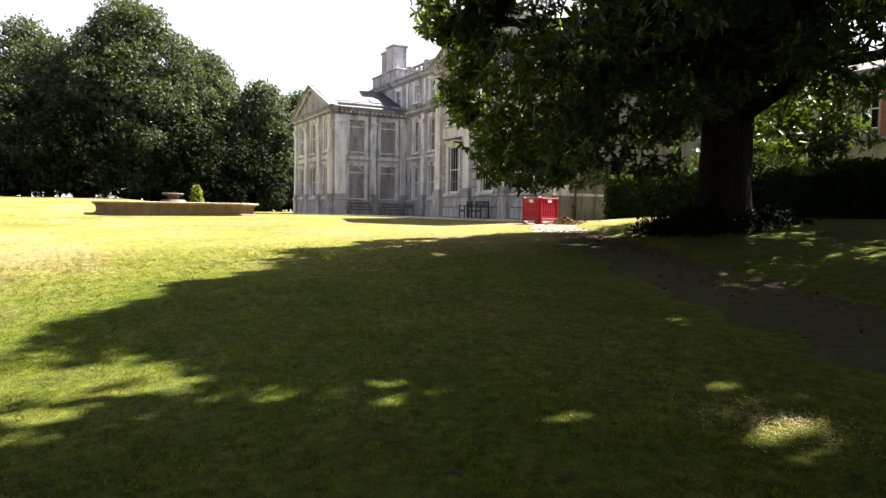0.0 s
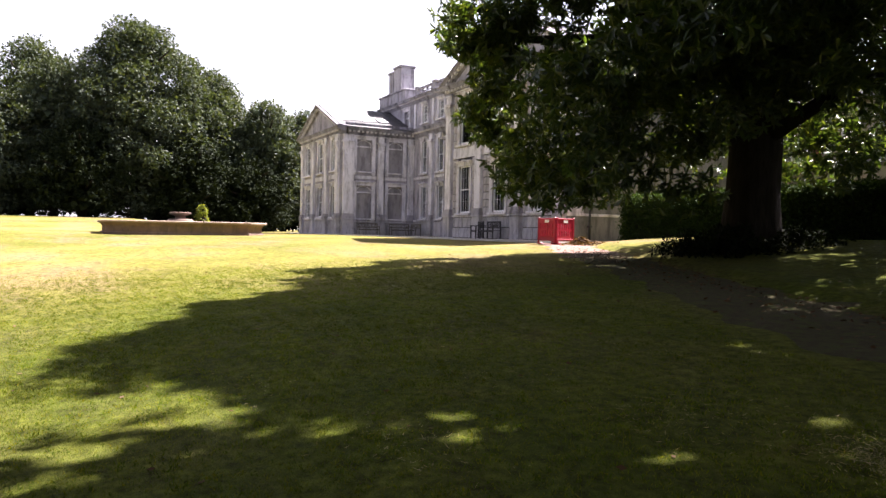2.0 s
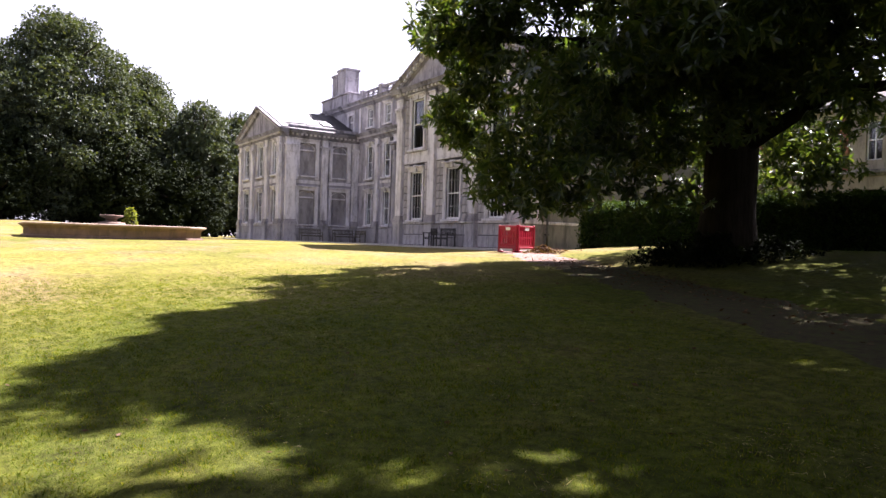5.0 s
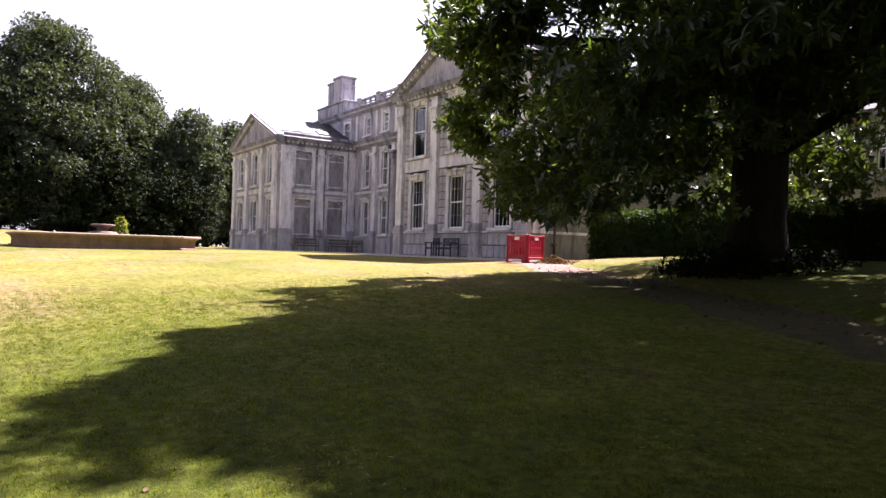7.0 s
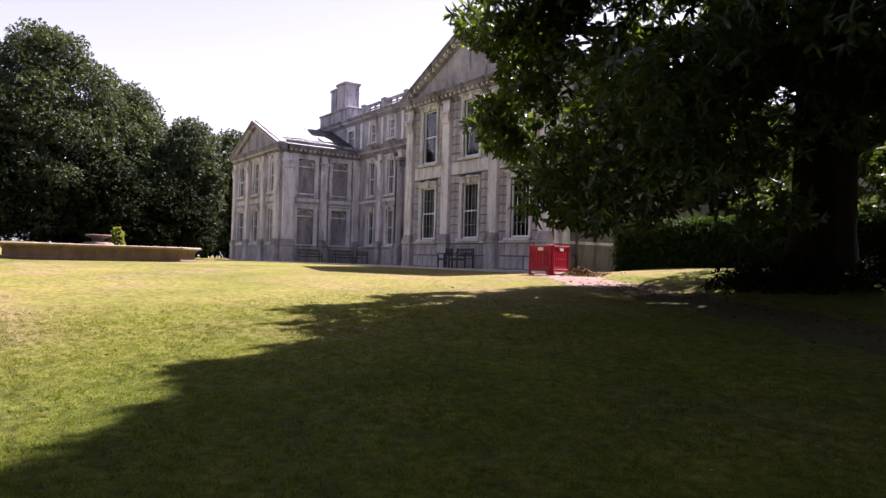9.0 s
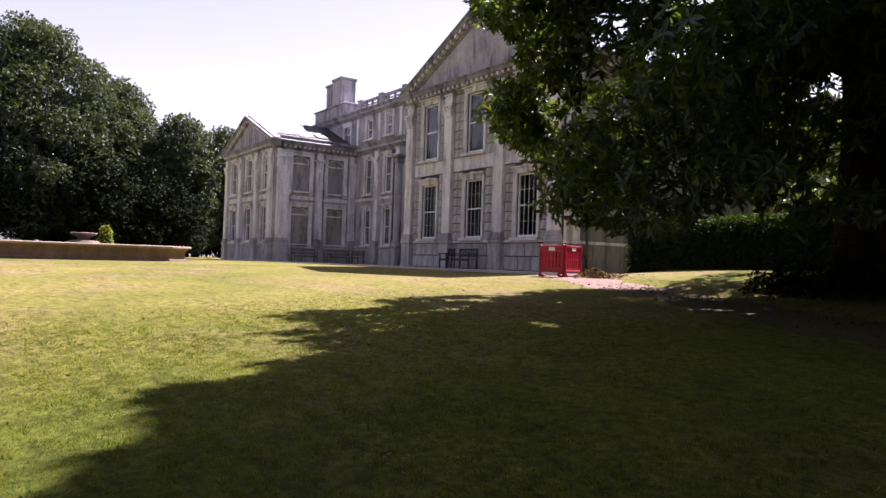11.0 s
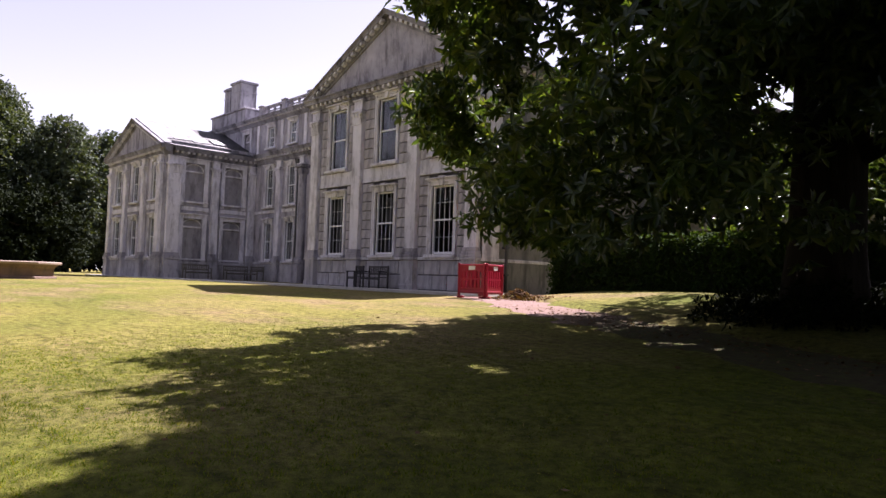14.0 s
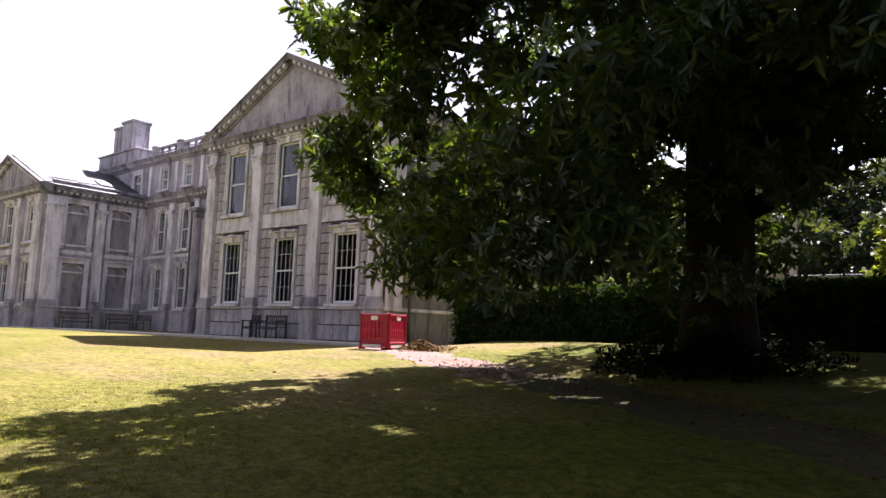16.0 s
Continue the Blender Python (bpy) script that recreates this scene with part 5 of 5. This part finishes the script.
DARKWOOD = plain("dark_stained_wood", (0.045, 0.042, 0.045), 0.7, 0, 0.3, 10)
wb = tagged(bench(1.7, WOOD), "weathered grey wooden bench against the house wall", "bench", "benches along the house")
wb.matrix_basis = pose(-15.85, 0.9, 0.05, 0, 0, 90)
copy_thing(wb, pose(-15.85, 3.55, 0.05, 0, 0, 90))
copy_thing(wb, pose(-14.3, 4.3, 0.05))
db = tagged(bench(1.25, DARKWOOD), "dark stained wooden garden bench by the wall", "bench", "dark garden seats")
db.matrix_basis = pose(4.35, -0.42, 0.05)
dc = tagged(bench(0.55, DARKWOOD), "dark stained wooden garden chair by the wall", "chair", "dark garden seats")
dc.matrix_basis = pose(3.15, -0.45, 0.05)


# ---- track, kerb, litter ----
def track():
    mid = [(10.6, -1.9), (12.6, -2.5), (16.0, -4.6), (20.0, -6.75), (25.0, -9.3), (28.0, -10.8), (31.0, -12.2), (38.0, -15.3), (50.0, -20.6)]
    wide = [1.0, 1.6, 1.9, 1.9, 1.9, 2.0, 2.0, 2.0, 2.0]
    V, Fc = [], []
    pts = []
    for (x0, y0), (x1, y1), w0, w1 in zip(mid, mid[1:], wide, wide[1:]):
        n = max(2, int(math.hypot(x1 - x0, y1 - y0) / 0.25))
        for i in range(n):
            f = i / n
            d = Vector((x1 - x0, y1 - y0)).normalized()
            pts.append((x0 + (x1 - x0) * f, y0 + (y1 - y0) * f, w0 + (w1 - w0) * f, -d.y, d.x))
    m = 9
    for i, (x, y, w, nx, ny) in enumerate(pts):
        for j in range(m):
            s = (j / (m - 1) * 2 - 1)
            jit = 1 + 0.55 * noise.noise(Vector((i * 0.31, 3.0 if s > 0 else 9.0, 0))) + 0.08 * noise.noise(Vector((i * 1.7, 5.0 if s > 0 else 2.0, 0)))
            px, py = x + nx * s * w / 2 * jit, y + ny * s * w / 2 * jit
            V.append((px, py, ground_z(px, py) + 0.012 - 0.02 * s * s * s * s + 0.006 * noise.noise(Vector((px * 2, py * 2, 0)))))
    for i in range(len(pts) - 1):
        for j in range(m - 1):
            k = i * m + j
            Fc.append((k, k + 1, k + m + 1, k + m))
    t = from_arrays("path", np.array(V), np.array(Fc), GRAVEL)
    return tagged(t, "worn pinkish gravel track across the lawn with leaf litter", "path", kind="structure")


track()


def scatter_quads(name, P, size, mat, rng2, flat=0.5, aspect=0.45):
    n = len(P)
    a = rng2.normal(size=(n, 3)) * (1, 1, flat)
    a /= np.linalg.norm(a, axis=1)[:, None]
    up = rng2.normal(size=(n, 3)) * 0.4 + (0, 0, 1)
    s = np.cross(a, up)
    s /= np.linalg.norm(s, axis=1)[:, None]
    L = size * (0.5 + rng2.random(n))[:, None]
    V = np.stack([P - a * L / 2, P + s * L * aspect / 2, P + a * L / 2, P - s * L * aspect / 2], axis=1).reshape(-1, 3)
    return from_arrays(name, V, np.arange(4 * n).reshape(n, 4), mat)


DEADLEAF = leaf_material("dead_leaf", (0.056, 0.032, 0.0176), (0.096, 0.056, 0.0336), (0.16, 0.112, 0.072), 0.1, 0.9, 0.1)
r5 = np.random.default_rng(31)
n = 4500
f = 0.12 + 0.88 * r5.random(n) ** 0.8
px = 12 + 26 * f + r5.normal(size=n) * 0.6
py = -2.7 - 11.4 * f + r5.normal(size=n) * 0.75
on = np.array([c < track_edge(a) - 0.1 for a, c in zip(px, py)])
px, py = px[on], py[on]
pz = np.array([ground_z(a, c) for a, c in zip(px, py)]) + 0.025
tagged(scatter_quads("leaf_litter", np.stack([px, py, pz], axis=1), 0.065, DEADLEAF, r5, 0.15), "brown fallen leaves on the track", "leaves", kind="stuff")
n = 900
ang, rad = r5.random(n) * 6.283, np.abs(r5.normal(size=n)) * 0.42
px, py = 13.0 + np.cos(ang) * rad * 1.3, -2.05 + np.sin(ang) * rad * 0.8
pz = np.array([ground_z(a, c) for a, c in zip(px, py)]) + 0.02 + 0.28 * np.exp(-(rad / 0.4) ** 2) * r5.random(n)
tagged(scatter_quads("debris_heap", np.stack([px, py, pz], axis=1), 0.16, DEADLEAF, r5, 0.4, 0.3), "heap of brown leaves and twigs by the barrier", "heap", kind="stuff")


# ---- grass blades near the walk ----
def grass():
    r6 = np.random.default_rng(8)
    n = 1000000
    # thickest along the line of the walk
    x = 14 + 20 * r6.random(n)
    y = -24 + 15 * r6.random(n) ** 1.0
    near = np.abs((y + 17.0))
    keep = r6.random(n) < np.clip(1.2 - near / 7, 0, 1) * np.clip((x - 14) / 4, 0, 1)
    off = y - np.interp(x, (12.6, 16.0, 20.0, 25.0, 31.0, 38.0), (-2.5, -4.6, -6.75, -9.3, -12.2, -15.3))
    keep &= off < -1.3
    tuft = 0.5 + 0.5 * np.sin(x * 9 + 3 * np.sin(y * 7.3) + 2 * np.sin(x * 2.1)) * np.sin(y * 11 + 2.5 * np.sin(x * 5.7) + 2 * np.sin(y * 1.7))
    keep &= r6.random(n) < 0.25 + 0.75 * tuft
    x, y, tuft = x[keep], y[keep], tuft[keep]
    n = len(x)
    c = 0.066 - 0.00173 * (27 - np.clip(x, -10, 27))
    z = c * (np.clip(y, -26, -1) + 1)
    h = (0.006 + 0.02 * r6.random(n)) * (0.5 + 0.9 * tuft)
    a = r6.random(n) * 6.283
    lean = r6.normal(size=(n, 2)) * 0.016
    w = 0.0025 + 0.003 * r6.random(n)
    V = np.stack([np.stack([x - np.cos(a) * w, y - np.sin(a) * w, z - 0.004], 1), np.stack([x + np.cos(a) * w, y + np.sin(a) * w, z - 0.004], 1),
                  np.stack([x + lean[:, 0], y + lean[:, 1], z + h], 1)], axis=1).reshape(-1, 3)
    g = from_arrays("grass", V, np.arange(3 * n).reshape(n, 3), BLADE)
    return tagged(g, "short mown green grass blades", "grass", kind="stuff")


grass()


# ---- cut grass and stray leaves on the lawn ----
STRAW = leaf_material("dry_cut_grass", (0.128, 0.104, 0.04), (0.208, 0.176, 0.08), (0.304, 0.264, 0.144), 0.2)
r7 = np.random.default_rng(17)
P = []
for x, y, n, rad in ((31.3, -14.75, 5200, 0.26), (29.9, -15.2, 700, 0.35), (29.4, -16.8, 500, 0.3), (28.4, -15.3, 400, 0.4), (27.3, -17.3, 350, 0.35), (30.6, -14.6, 400, 0.4),
                     (26.2, -14.8, 300, 0.4), (24.3, -15.9, 300, 0.4), (28.0, -13.6, 250, 0.4), (22.5, -13.5, 220, 0.5), (20.4, -12.2, 200, 0.5)):
    q = r7.normal(size=(n // 3, 2)) * rad
    P += [(x + a, y + c * 0.7, ground_z(x + a, y + c * 0.7) + 0.02 + 0.02 * abs(r7.normal())) for a, c in q]
tagged(scatter_quads("grass_clippings", np.array(P), 0.04, STRAW, r7, 0.2, 0.09), "dry straw-coloured grass clippings on the lawn", "clippings", kind="stuff")
P = [(x, y, ground_z(x, y) + 0.012) for x, y in zip(14 + 19 * r7.random(420), -20 + 13 * r7.random(420))]
tagged(scatter_quads("fallen_leaves", np.array(P), 0.055, DEADLEAF, r7, 0.12, 0.5), "scattered dark fallen leaves on the grass", "leaves", kind="stuff")
